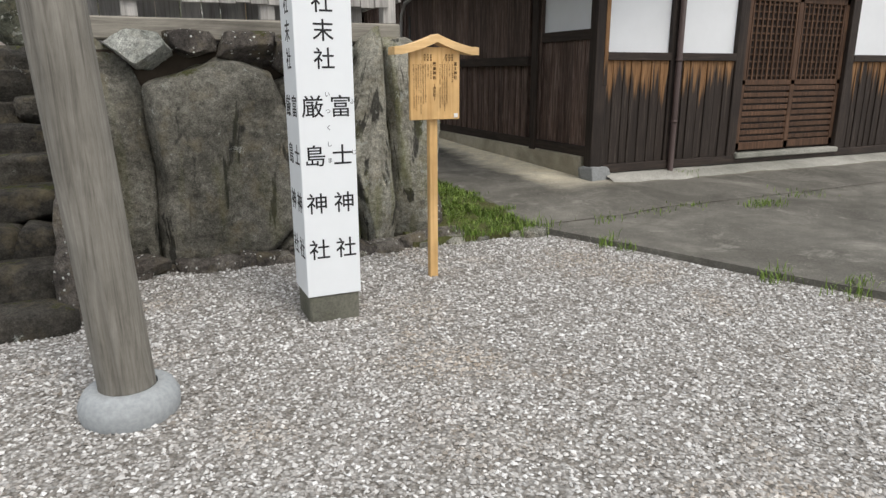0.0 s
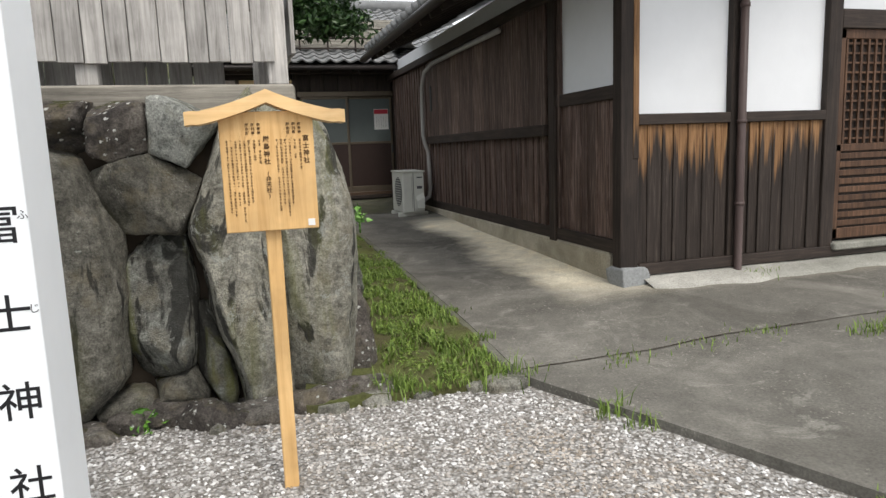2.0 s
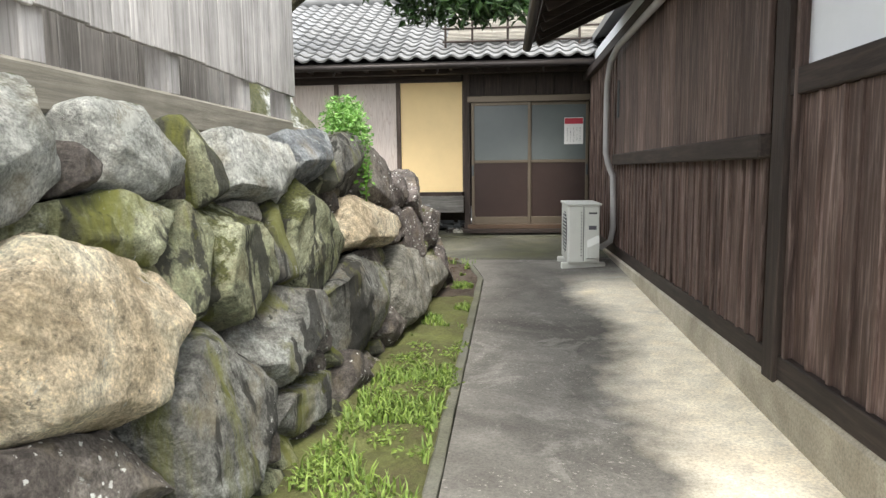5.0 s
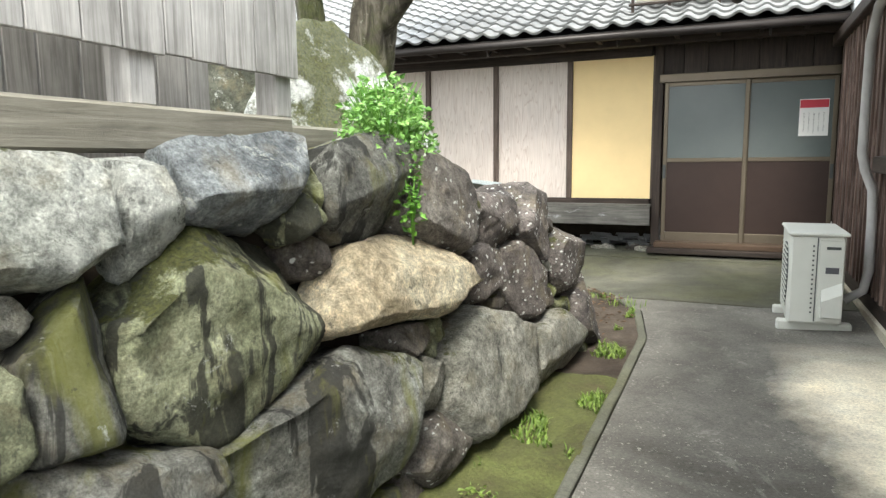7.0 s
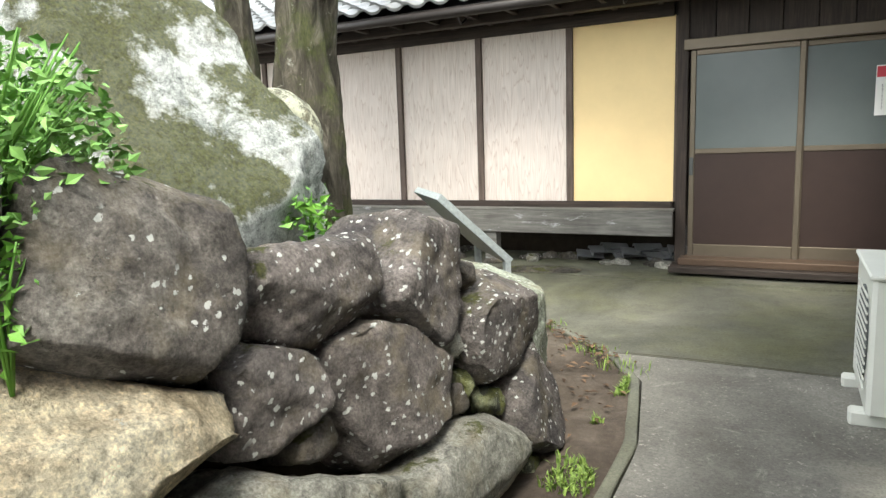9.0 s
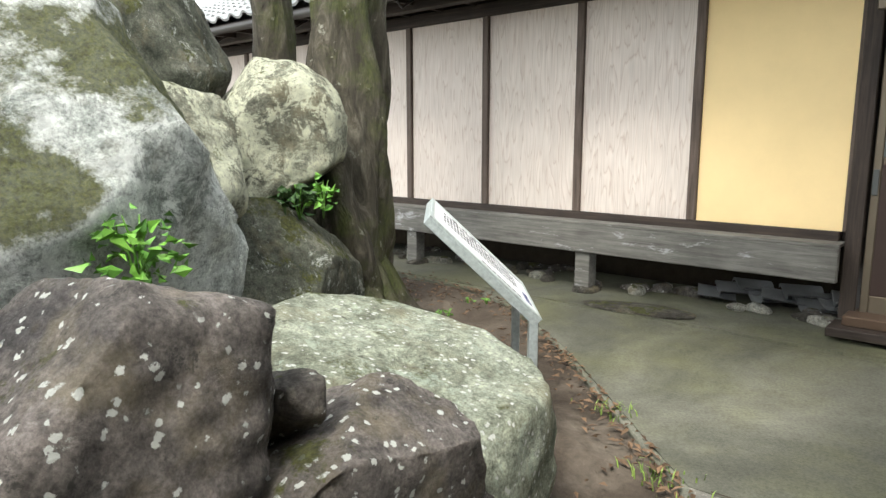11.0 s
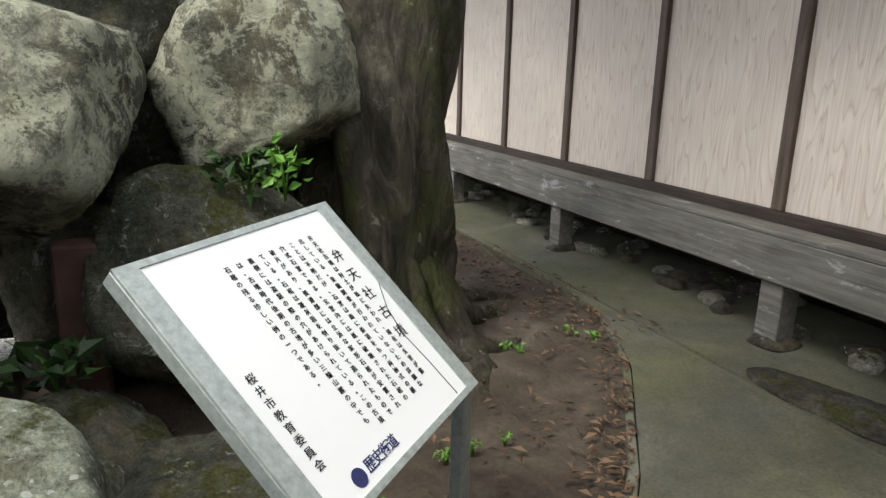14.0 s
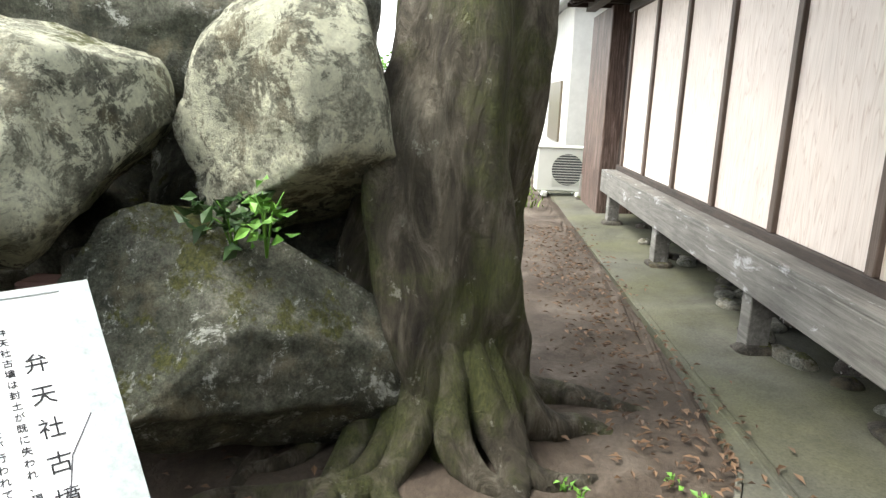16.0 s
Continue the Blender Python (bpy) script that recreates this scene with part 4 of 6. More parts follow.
tv, tf = tile_mesh()
tile_me = bpy.data.meshes.new("roof_tile")
tile_me.from_pydata(tv, [], tf)
tile_me.materials.append(GREY_TILE)
tile_me.polygons.foreach_set("use_smooth", [i % 2 == 0 for i in range(len(tf))])
slope = Matrix.Rotation(radians(24), 4, "X")
rest_v, rest_f = [], []
bhinv = at_world(bh).inverted()
for r in range(17):
    for c in range(54):
        x = -7.4 + c * TW
        m = Matrix.Translation((x, BY - 0.8 + r * TL * math.cos(radians(24)), 3.18 + r * TL * math.sin(radians(24)))) @ slope @ pose(0, 0, 0, random.uniform(-1.2, 1.2), random.uniform(-1.2, 1.2), 0)
        if 0.0 < x < 4.6:
            ob = new("roof_tile", tile_me)
            ob.parent, ob.matrix_parent_inverse, ob.matrix_basis = bh, bhinv, m
        else:
            o = len(rest_v)
            rest_v += [tuple(m @ Vector(p)) for p in tv]
            rest_f += [tuple(o + i for i in f) for f in tf]
tagged(raw("roof_tiles", rest_v, rest_f, GREY_TILE, bh), "weathered grey clay pantiles", kind="stuff")
tube("ridge", [(-7.5, BY + 3.4, 5.12), (7.1, BY + 3.4, 5.12)], 0.16, GREY_TILE, bh, "grey ridge tiles")

for k in range(9):
    ob = new("spare_tile", tile_me)
    ob.matrix_basis = Matrix.Translation((1.75 + 0.12 * k, BY + 0.34 + 0.05 * (k % 3), 0.55 + 0.035 * (k % 3))) @ pose(0, 0, 0, 4 * (k % 2), 6, -70 + 9 * (k % 4))
    tagged(ob, "spare grey roof tile stacked under the veranda", "roof tile", "spare tiles")

# railed drying deck on the back roof
rail = thing("roof_deck_rail", (3.6, BY - 0.3, 3.35), "weathered timber drying-deck rail on the tiled roof", "railing")
for z in (3.36, 3.52, 3.72, 3.9):
    box("rail_bar", (2.55, BY - 0.3, z), (5.4, BY - 0.265, z + 0.03), WOOD_BEAM_X, rail)
for x in (2.58, 3.0, 3.55, 4.1, 4.65):
    box("rail_post", (x, BY - 0.29, 3.3), (x + 0.035, BY - 0.255, 3.95), WOOD_BEAM, rail)
for k in range(26):
    box("deck_slat", (2.6, BY - 0.2 + k * 0.075, 3.56 + k * 0.036), (5.4, BY - 0.14 + k * 0.075, 3.575 + k * 0.036), WOOD_PALE, rail)

# ---- stone retaining wall ----
wall = thing("stone_wall", (2.4, 8.5, 0.2), "mossy dry-stone retaining wall of large boulders", "stone wall", kind="structure")
fill = bmesh.new()
FZ = (0.0, 0.6, 1.2, 1.62)
prev = None
for y in steps(5.35, 11.6, 0.3):
    top = lerp_table(y, ((9.2, 1.64), (9.8, 1.25), (10.5, 0.95), (11.4, 0.55)))
    row = [fill.verts.new((wall_x(y, z) - 0.24, y, min(z, top))) for z in FZ] + [fill.verts.new((0.9, y, min(1.66, top + 0.02))), fill.verts.new((-0.4, y, min(1.66, top + 0.04)))]
    if prev:
        for i in range(5):
            fill.faces.new((prev[i], row[i], row[i + 1], prev[i + 1]))
    else:
        low = fill.verts.new((-0.4, y, 0))
        fill.faces.new([low] + row)
    prev = row
part("earth_fill", fill, SOIL_AND_SHADE, wall, "dark earth behind the stones")
WU = Vector((0.09, 1, 0)).normalized()
WN = Vector((1, -0.09, 0.25)).normalized()
WV = WU.cross(-WN).normalized() * -1
if WV.z < 0:
    WV = -WV
laid, count = [], [100]


def wall_stone(y, z, w, h, kind, tilt=0.0, out=0.0, cuts=7, blocky=4.2):
    """A stone in the alley face: its middle along the lane and up, width, height."""
    laid.append((y, z, w, h, tilt, kind, out, cuts, blocky))


def lay_stone(stone):
    y, z, w, h, tilt, kind, out, cuts, blocky = stone
    count[0] += 1
    depth = min(0.6, max(0.28, 0.75 * min(w, h) + 0.1))
    c = Vector((wall_x(y, z), y, z)) - WN * (depth * 0.5 - 0.07 - out)
    m = Matrix((WU, WV.cross(WU), WV)).transposed().to_4x4()
    m.translation = c
    rock("stone", c, (w * 1.36, depth, h * 1.34), ROCK[kind], wall, (0, tilt, 0), count[0], blocky, cuts, 0.07, 5 if w > 0.3 else 4, m, fits=meeting_planes(stone, laid))


# upper course
wall_stone(5.98, 1.57, 0.72, 0.36, "white", -8, 0.04)
wall_stone(6.40, 1.56, 0.17, 0.15, "dark", -12)
wall_stone(6.74, 1.60, 0.48, 0.27, "white", 4, 0.04)
wall_stone(7.14, 1.57, 0.26, 0.31, "green", 12)
wall_stone(7.56, 1.54, 0.50, 0.29, "white", 4, 0.03)
wall_stone(7.92, 1.55, 0.20, 0.32, "white", 12)
wall_stone(8.32, 1.62, 0.56, 0.25, "blue", -4, 0.04)
wall_stone(8.55, 1.50, 0.17, 0.16, "green", 20)
wall_stone(8.62, 1.62, 0.10, 0.20, "green", 16)
wall_stone(8.96, 1.58, 0.64, 0.37, "black", 0, 0.03)
wall_stone(9.55, 1.47, 0.62, 0.46, "dark", 20, 0.03)
wall_stone(10.10, 1.33, 0.56, 0.28, "spotted", 0, 0.01)
wall_stone(10.70, 1.27, 0.50, 0.44, "spotted", 20, 0.04)
# middle course
wall_stone(6.48, 1.38, 0.56, 0.22, "green", 12)
wall_stone(6.20, 1.08, 0.78, 0.50, "tan", 9, 0.07)
wall_stone(6.82, 1.22, 0.30, 0.46, "green", 22, 0.02)
wall_stone(7.20, 1.18, 0.50, 0.46, "green", 12, 0.04)
wall_stone(8.10, 1.20, 0.84, 0.58, "green", 8, 0.06)
wall_stone(7.62, 1.18, 0.22, 0.40, "black", 12)
wall_stone(9.15, 1.17, 1.22, 0.40, "tan", 4, 0.07)
wall_stone(9.90, 1.11, 0.42, 0.30, "spotted", 12)
wall_stone(10.41, 0.98, 0.62, 0.46, "spotted", 32, 0.03)
wall_stone(11.14, 0.98, 0.50, 0.42, "spotted", -8, 0.05)
# lower course
wall_stone(6.06, 0.69, 0.60, 0.27, "dark", 16)
wall_stone(6.74, 0.65, 0.66, 0.68, "black", 16, 0.04)
wall_stone(7.52, 0.77, 0.78, 0.45, "black", -4, 0.03)
wall_stone(7.50, 0.42, 0.66, 0.24, "black", 4)
wall_stone(8.52, 0.70, 0.96, 0.56, "black", 8, 0.04)
wall_stone(9.10, 0.93, 0.28, 0.14, "dark", 4)
wall_stone(9.11, 0.73, 0.22, 0.24, "grey", 12)
wall_stone(9.68, 0.62, 0.98, 0.58, "grey", 0, 0.05)
wall_stone(10.60, 0.52, 0.92, 0.46, "grey", -4, 0.04)
wall_stone(11.34, 0.60, 0.52, 0.46, "spotted", -4, 0.02)
wall_stone(6.15, 0.36, 0.60, 0.32, "dark", 4)
wall_stone(9.10, 0.42, 0.34, 0.32, "dark")
wall_stone(8.15, 0.34, 0.46, 0.26, "dark")
# small stones wedged in the gaps
rngs = random.Random(11)
for _ in range(1500):
    y, z = rngs.uniform(5.9, 11.4), rngs.uniform(0.2, 1.6)
    if y > 9.4 and z > 1.2 + (11.4 - y) * 0.15:
        continue
    gap = min((((y - o[0]) / o[2]) ** 2 + ((z - o[1]) / o[3]) ** 2) ** 0.5 * 2 for o in laid)
    if gap > 1.22:
        size = min(0.26, 0.10 + (gap - 1.2) * 0.3)
        wall_stone(y, z, size * rngs.uniform(0.9, 1.4), size, rngs.choice(("dark", "grey", "dark", "green")), rngs.uniform(-30, 30), -0.06)
for stone in laid:
    lay_stone(stone)

# front face towards the yard
front = thing("stone_wall_front", (0.9, 5.2, 0.1), "front of the retaining wall with huge grey boulders", "stone wall", kind="structure")
box("earth_fill", (-0.45, 5.45, 0.0), (2.0, 6.3, 1.6), SOIL_AND_SHADE, front, "dark earth behind the boulders", 0)


yard_face = []


def front_stone(x, z, w, h, kind, tilt=0.0, y=5.3, depth=0.5, cuts=7, blocky=4.4, fits=()):
    count[0] += 1
    rock("stone", (x, y, z), (w * 1.34, depth, h * 1.2), ROCK[kind], front, (0, tilt, 0), count[0], blocky, cuts, 0.06, 5 if w > 0.3 else 4, fits=fits)


yard_face.append((0.58, 0.82, 1.00, 1.64, 2, "yard", 5.32, 0.62, 6))
yard_face.append((-0.12, 0.90, 0.36, 1.50, -2, "yard", 5.36, 0.5, 5))
yard_face.append((0.06, 1.66, 0.36, 0.22, 4, "white", 5.36, 0.5, 7))
yard_face.append((0.42, 1.70, 0.34, 0.16, 4, "dark", 5.40, 0.5, 7))
yard_face.append((0.80, 1.65, 0.44, 0.24, 0, "dark", 5.40, 0.5, 7))
yard_face.append((1.12, 1.63, 0.34, 0.28, 6, "dark", 5.34, 0.5, 7))
yard_face.append((1.40, 1.62, 0.30, 0.30, 12, "white", 5.34, 0.5, 7))
yard_face.append((1.24, 1.31, 0.42, 0.42, 22, "yard", 5.32, 0.5, 7))
yard_face.append((1.26, 0.64, 0.36, 0.90, -4, "black", 5.36, 0.5, 8))
yard_face.append((1.32, 0.22, 0.30, 0.30, 0, "yard", 5.32, 0.4, 8))
yard_face.append((1.70, 0.88, 0.50, 1.70, -2, "corner", 5.36, 0.58, 5))
yard_face.append((2.04, 0.80, 0.48, 1.62, -9, "corner", 5.40, 0.62, 6))
yard_face.append((1.06, 0.16, 0.30, 0.24, 0, "yard", 5.30, 0.4, 8))
yard_face.append((1.48, 0.40, 0.20, 0.56, 0, "black", 5.38, 0.4, 8))
for stone in yard_face:
    front_stone(stone[0], stone[1], stone[2], stone[3], stone[5], stone[4], stone[6], stone[7], stone[8], 4.2, meeting_planes(stone, yard_face))
front_stone(2.16, 0.42, 0.40, 0.74, "dark", -8, 5.62, 0.5)
for k in range(20):
    rr = random.Random(300 + k)
    front_stone(-0.3 + k * 0.137, 0.12 + rr.uniform(-0.02, 0.05), rr.uniform(0.14, 0.26), rr.uniform(0.08, 0.18), "dark", rr.uniform(-12, 12), 5.08 + rr.uniform(-0.08, 0.06), 0.24)

# stone stairs to the upper yard
stairs = thing("stone_stairs", (-1.3, 5.0, 0.0), "worn dark stone stairs up to the shrine", "stairs", kind="structure")
for k in range(9):
    z = 0.02 + 0.185 * k
    rr = random.Random(700 + k)
    x = -2.6
    while x < -0.5:
        w = min(rr.uniform(0.6, 1.0), -0.46 - x)
        if w < 0.2:
            break
        y0 = 4.08 + 0.27 * k
        rock("step_stone", (x + w / 2, y0 + 0.24, z + 0.06), (w * 1.08, 0.56, 0.30), ROCK["step"], stairs, seed=720 + k * 5 + int(x * 3), blocky=9, cuts=2, rough=0.035)
        x += w
for k in range(5):
    rock("side_stone", (-0.42, 4.35 + 0.26 * k, 0.2 + 0.18 * k), (0.24, 0.46, 0.62 + 0.2 * k), ROCK["dark"], stairs, seed=760 + k, blocky=5, cuts=4)

# ---- plank fence on the wall ----
FX, FY = 1.98, 5.47
fence = thing("plank_fence", (FX, FY, 1.75), "weathered grey plank fence on a heavy sill beam", "fence", kind="structure")
box("sill_beam", (-0.5, FY - 0.09, 1.73), (FX + 0.06, FY + 0.09, 1.885), WOOD_GREY_X, fence, "grey weathered sill beam", 0.012)
box("sill_beam", (FX - 0.10, FY + 0.09, 1.735), (FX + 0.08, 8.98, 1.89), WOOD_GREY_Y, fence, "mossy weathered sill beam", 0.012)
box("sill_beam", (FX - 0.3, 8.98, 1.72), (FX + 0.06, 9.5, 1.86), WOOD_GREY_Y, fence, "grey beam end", 0.012)
for x in (0.02, 0.98, FX - 0.02):
    box("fence_post", (x - 0.055, FY - 0.055, 1.885), (x + 0.055, FY + 0.055, 3.5), WOOD_GREY, fence)
for y in (6.45, 7.35, 8.2, 8.95):
    box("fence_post", (FX - 0.055, y - 0.055, 1.89), (FX + 0.055, y + 0.055, 3.5), WOOD_GREY, fence)
rngb = random.Random(21)
x = -0.5
while x < FX - 0.06:
    w = min(rngb.uniform(0.10, 0.15), FX - 0.03 - x)
    box("fence_board", (x + 0.002, FY - 0.085, 2.0 + rngb.uniform(-0.006, 0.006)), (x + w - 0.003, FY - 0.06 + rngb.uniform(-0.004, 0.004), 3.5), WOOD_GREY, fence, "", 0.003)
    x += w
y = FY - 0.05
while y < 8.96:
    w = rngb.uniform(0.12, 0.18)
    box("fence_board", (FX + 0.06, y + 0.002, 2.06 + rngb.uniform(-0.006, 0.006)), (FX + 0.084, y + w - 0.003, 3.5), WOOD_GREY, fence, "", 0.003)
    y += w
for lo, hi in (((-0.5, FY + 0.0, 2.3), (FX, FY + 0.05, 2.38)), ((FX - 0.03, FY, 2.3), (FX + 0.03, 8.95, 2.38))):
    box("fence_rail", lo, hi, WOOD_GREY_X, fence)
x = -0.45
while x < FX - 0.4:
    w = rngb.uniform(0.12, 0.2)
    box("inner_board", (x, FY + 0.35, 1.7), (x + w - 0.01, FY + 0.38, 2.5), WOOD_GREY, fence, "", 0.003)
    x += w
y = FY + 0.4
while y < 8.9:
    w = rngb.uniform(0.12, 0.2)
    box("inner_board", (FX - 0.42, y, 1.7), (FX - 0.39, y + w - 0.01, 2.5), WOOD_GREY, fence, "", 0.003)
    y += w

# ---- yard things ----
gate = thing("gate_post", (-0.17, 3.0, 0.05), "thick silver-grey log post of a gate", "post")
bm = bmesh.new()
rings = []
for k in range(26):
    z = 0.1 + k * 0.13
    cx, cy, r = -0.165 - 0.05 * (z - 0.1), 3.0, 0.117 + 0.006 * noise.noise(Vector((0, 0, z)))
    row = []
    for i in range(40):
        a = i * math.tau / 40
        crack = sum(0.02 * math.exp(-((a - c0 - 0.12 * math.sin(z * 1.7 + c0)) / 0.035) ** 2) * max(0.0, math.sin(z * 1.1 + c0 * 3)) for c0 in (3.9, 4.5, 5.2, 2.6))
        rr = r * (1 + 0.015 * noise.noise(Vector((math.cos(a) * 3, math.sin(a) * 3, z * 0.5)))) - crack
        row.append(bm.verts.new((cx + rr * math.cos(a), cy + rr * math.sin(a), z)))
    rings.append(row)
for q, r in zip(rings, rings[1:]):
    for i in range(40):
        bm.faces.new((q[i], q[(i + 1) % 40], r[(i + 1) % 40], r[i]))
bm.faces.new(rings[-1])
part("log", bm, WOOD_POST, gate, "cracked silver-grey log", True)
bm = bmesh.new()
prof = ((0.12, 0.165), (0.15, 0.17), (0.185, 0.15), (0.208, 0.1), (0.205, 0.05), (0.19, 0.0))
rings = [[bm.verts.new((-0.165 + pr * math.cos(i * math.tau / 40) * (1 + 0.02 * noise.noise(Vector((math.cos(i), math.sin(i), pz * 4)))), 3.0 + pr * math.sin(i * math.tau / 40), 0.02 + pz)) for i in range(40)] for pr, pz in prof]
for q, r in zip(rings, rings[1:]):
    for i in range(40):
        bm.faces.new((q[(i + 1) % 40], q[i], r[i], r[(i + 1) % 40]))
part("foot_ring", bm, RING, gate, "rounded pale granite foot ring", True)

pillar = thing("name_pillar", (0.946, 3.81, 0.06), "white painted square pillar with black brush lettering", "sign pillar")
PX0, PX1, PY0 = 0.787, 1.105, 3.655
box("footing", (PX0 + 0.01, PY0 + 0.01, 0.03), (PX1 - 0.01, PY0 + 0.30, 0.236), CONCRETE_KERB, pillar, "dark mossy concrete footing", 0.01)
shaft = box("shaft", (PX0, PY0, 0.236), (PX1, PY0 + 0.318, 3.0), WHITE_PAINT, pillar, "white painted shaft", 0.004)
FRONT = lambda x, z, y=PY0 - 0.0006: Matrix.Translation((x, y, z)) @ Matrix.Rotation(radians(90), 4, "X")
SIDE = lambda y, z, x=PX0 - 0.0006: Matrix.Translation((x, y, z)) @ Matrix.Rotation(radians(-90), 4, "Z") @ Matrix.Rotation(radians(90), 4, "X")


def column(chars, top, pitch, size, place, material, parent, bold=0.0007):
    for i, ch in enumerate(chars):
        text(ch, size, place(top - i * pitch), material, parent, bold=bold)


column("神社末社", 2.06, 0.145, 0.12, lambda z: FRONT(0.945, z), INK, shaft)
column("富士神社", 1.375, 0.268, 0.125, lambda z: FRONT(1.025, z), INK, shaft)
column("厳島神社", 1.375, 0.268, 0.125, lambda z: FRONT(0.868, z), INK, shaft)
column("ふじ", 1.36, 0.28, 0.032, lambda z: FRONT(1.092, z), INK_SOFT, shaft, 0)
column("いつくしま", 1.40, 0.09, 0.032, lambda z: FRONT(0.953, z), INK_SOFT, shaft, 0)
column("神社末社", 2.06, 0.145, 0.12, lambda z: SIDE(3.81, z), INK, shaft)
column("富士神社", 1.375, 0.268, 0.125, lambda z: SIDE(3.735, z), INK, shaft)
column("厳島神社", 1.375, 0.268, 0.125, lambda z: SIDE(3.89, z), INK, shaft)

board = thing("notice_board", (1.82, 4.2, 0.07), "new yellow wooden notice board with a small peaked roof", "notice board")
box("pole", (1.79, 4.20, 0.05), (1.85, 4.25, 1.25), WOOD_NEW, board, "yellow square pole", 0.004)
notice_face = box("panel", (1.642, 4.17, 1.193), (2.0, 4.20, 1.66), WOOD_NEW, board, "yellow board with fine brown writing", 0.003)
bm = bmesh.new()
rings = []
for k in range(25):
    u = -1 + 2 * k / 24
    x = 1.824 + 0.30 * u
    z = 1.742 - 0.088 * (0.5 * abs(u) + 0.5 * (1 - (1 - abs(u)) ** 2)) + (0.006 if abs(u) > 0.9 else 0)
    rings.append([bm.verts.new((x, yy, z + dz)) for yy, dz in ((4.13, -0.05), (4.13, 0.0), (4.25, 0.0), (4.25, -0.05))])
for q, r in zip(rings, rings[1:]):
    for i in range(4):
        bm.faces.new((q[i], q[(i + 1) % 4], r[(i + 1) % 4], r[i]))
bm.faces.new(rings[0][::-1])
bm.faces.new(rings[-1])
bmesh.ops.recalc_face_normals(bm, faces=bm.faces)
part("roof", bm, WOOD_NEW_X, board, "curved pale wooden roof board")
BF = lambda x, z: Matrix.Translation((x, 4.1685, z)) @ Matrix.Rotation(radians(90), 4, "X")
column("富士神社", 1.565, 0.029, 0.025, lambda z: BF(1.968, z), INK_BROWN, notice_face, 0.0006)
column("厳島神社", 1.565, 0.029, 0.025, lambda z: BF(1.815, z), INK_BROWN, notice_face, 0.0006)
column("(弁天社)", 1.43, 0.022, 0.022, lambda z: BF(1.815, z), INK_BROWN, notice_face, 0.0003)
for x0 in (1.945, 1.79):
    for i, word in enumerate(("御祭神", "御例祭", "御由緒")):
        column(word, 1.615, 0.0155, 0.0125, lambda z: BF(x0 - i * 0.022, z), INK_BROWN, notice_face, 0.0003)
rngt = random.Random(8)
bars(BF(0, 0), [(1.945, 1.55, 0.11, 0.012), (1.925, 1.55, 0.07, 0.012), (1.79, 1.55, 0.09, 0.012), (1.77, 1.55, 0.07, 0.012)] + [(1.905 - 0.0165 * i, 1.55, rngt.uniform(0.24, 0.30), 0.011) for i in range(4)] + [(1.75 - 0.0165 * i, 1.55, rngt.uniform(0.24, 0.31), 0.011) for i in range(6)], INK_BROWN, notice_face, rngt)
box("sticker", (1.958, 4.1665, 1.205), (1.985, 4.1695, 1.232), PAPER, notice_face, "small white square sticker", 0)

# ---- air conditioner and pipes ----
ac = thing("air_conditioner", (4.42, 12.4, 0.4), "beige outdoor air-conditioner unit on plastic feet", "air conditioner")
casing = box("casing", (4.22, 12.02, 0.47), (4.58, 12.80, 1.14), AC_BODY, ac, "beige steel casing", 0.02)
box("top_cover", (4.205, 12.0, 1.13), (4.60, 12.82, 1.155), AC_BODY, ac, "", 0.008)
for y in (12.1, 12.62):
    box("foot", (4.16, y, 0.395), (4.66, y + 0.09, 0.475), AC_BODY, ac, "pale plastic foot", 0.012)
box("service_panel", (4.41, 12.008, 0.50), (4.57, 12.022, 1.10), AC_BODY, casing, "", 0.004)
box("hand_slot", (4.455, 12.004, 1.035), (4.545, 12.010, 1.055), AC_DARK, casing, "dark hand slot", 0)
box("rating_label", (4.455, 12.004, 0.86), (4.54, 12.009, 0.905), INK_SOFT, casing, "small grey rating label", 0)
bm = bmesh.new()
q = [bm.verts.new(p) for x in (4.435, 4.565) for p in ((x, 12.01, 0.80 if x > 4.5 else 0.74), (x, 11.955, 0.72 if x > 4.5 else 0.66), (x, 11.955, 0.545), (x, 12.01, 0.53))]
for f in ((3, 2, 1, 0), (4, 5, 6, 7), (0, 1, 5, 4), (1, 2, 6, 5), (2, 3, 7, 6), (3, 0, 4, 7)):
    bm.faces.new([q[i] for i in f])
part("valve_cover", bm, AC_BODY, casing, "slanted valve cover")
for k in range(15):
    box("side_louvre", (4.368, 12.012, 0.56 + k * 0.035), (4.380, 12.019, 0.572 + k * 0.035), AC_DARK, casing, "", 0)
bm = bmesh.new()
bmesh.ops.create_cone(bm, cap_ends=True, segments=36, radius1=0.24, radius2=0.24, depth=0.012, matrix=Matrix.Translation((4.217, 12.33, 0.81)) @ Matrix.Rotation(radians(90), 4, "Y"))
part("fan_opening", bm, AC_DARK, casing, "dark fan opening")
for k in range(12):
    z = 0.59 + k * 0.04
    box("grille_bar", (4.205, 12.09, z), (4.213, 12.58, z + 0.008), AC_BODY, casing, "", 0)
box("seam", (4.395, 12.014, 0.5), (4.402, 12.0195, 1.12), AC_DARK, casing, "", 0)
hose = thing("pipe_cover", (4.72, 12.3, 0.6), "grey white refrigerant pipe running down the boards", "pipe")
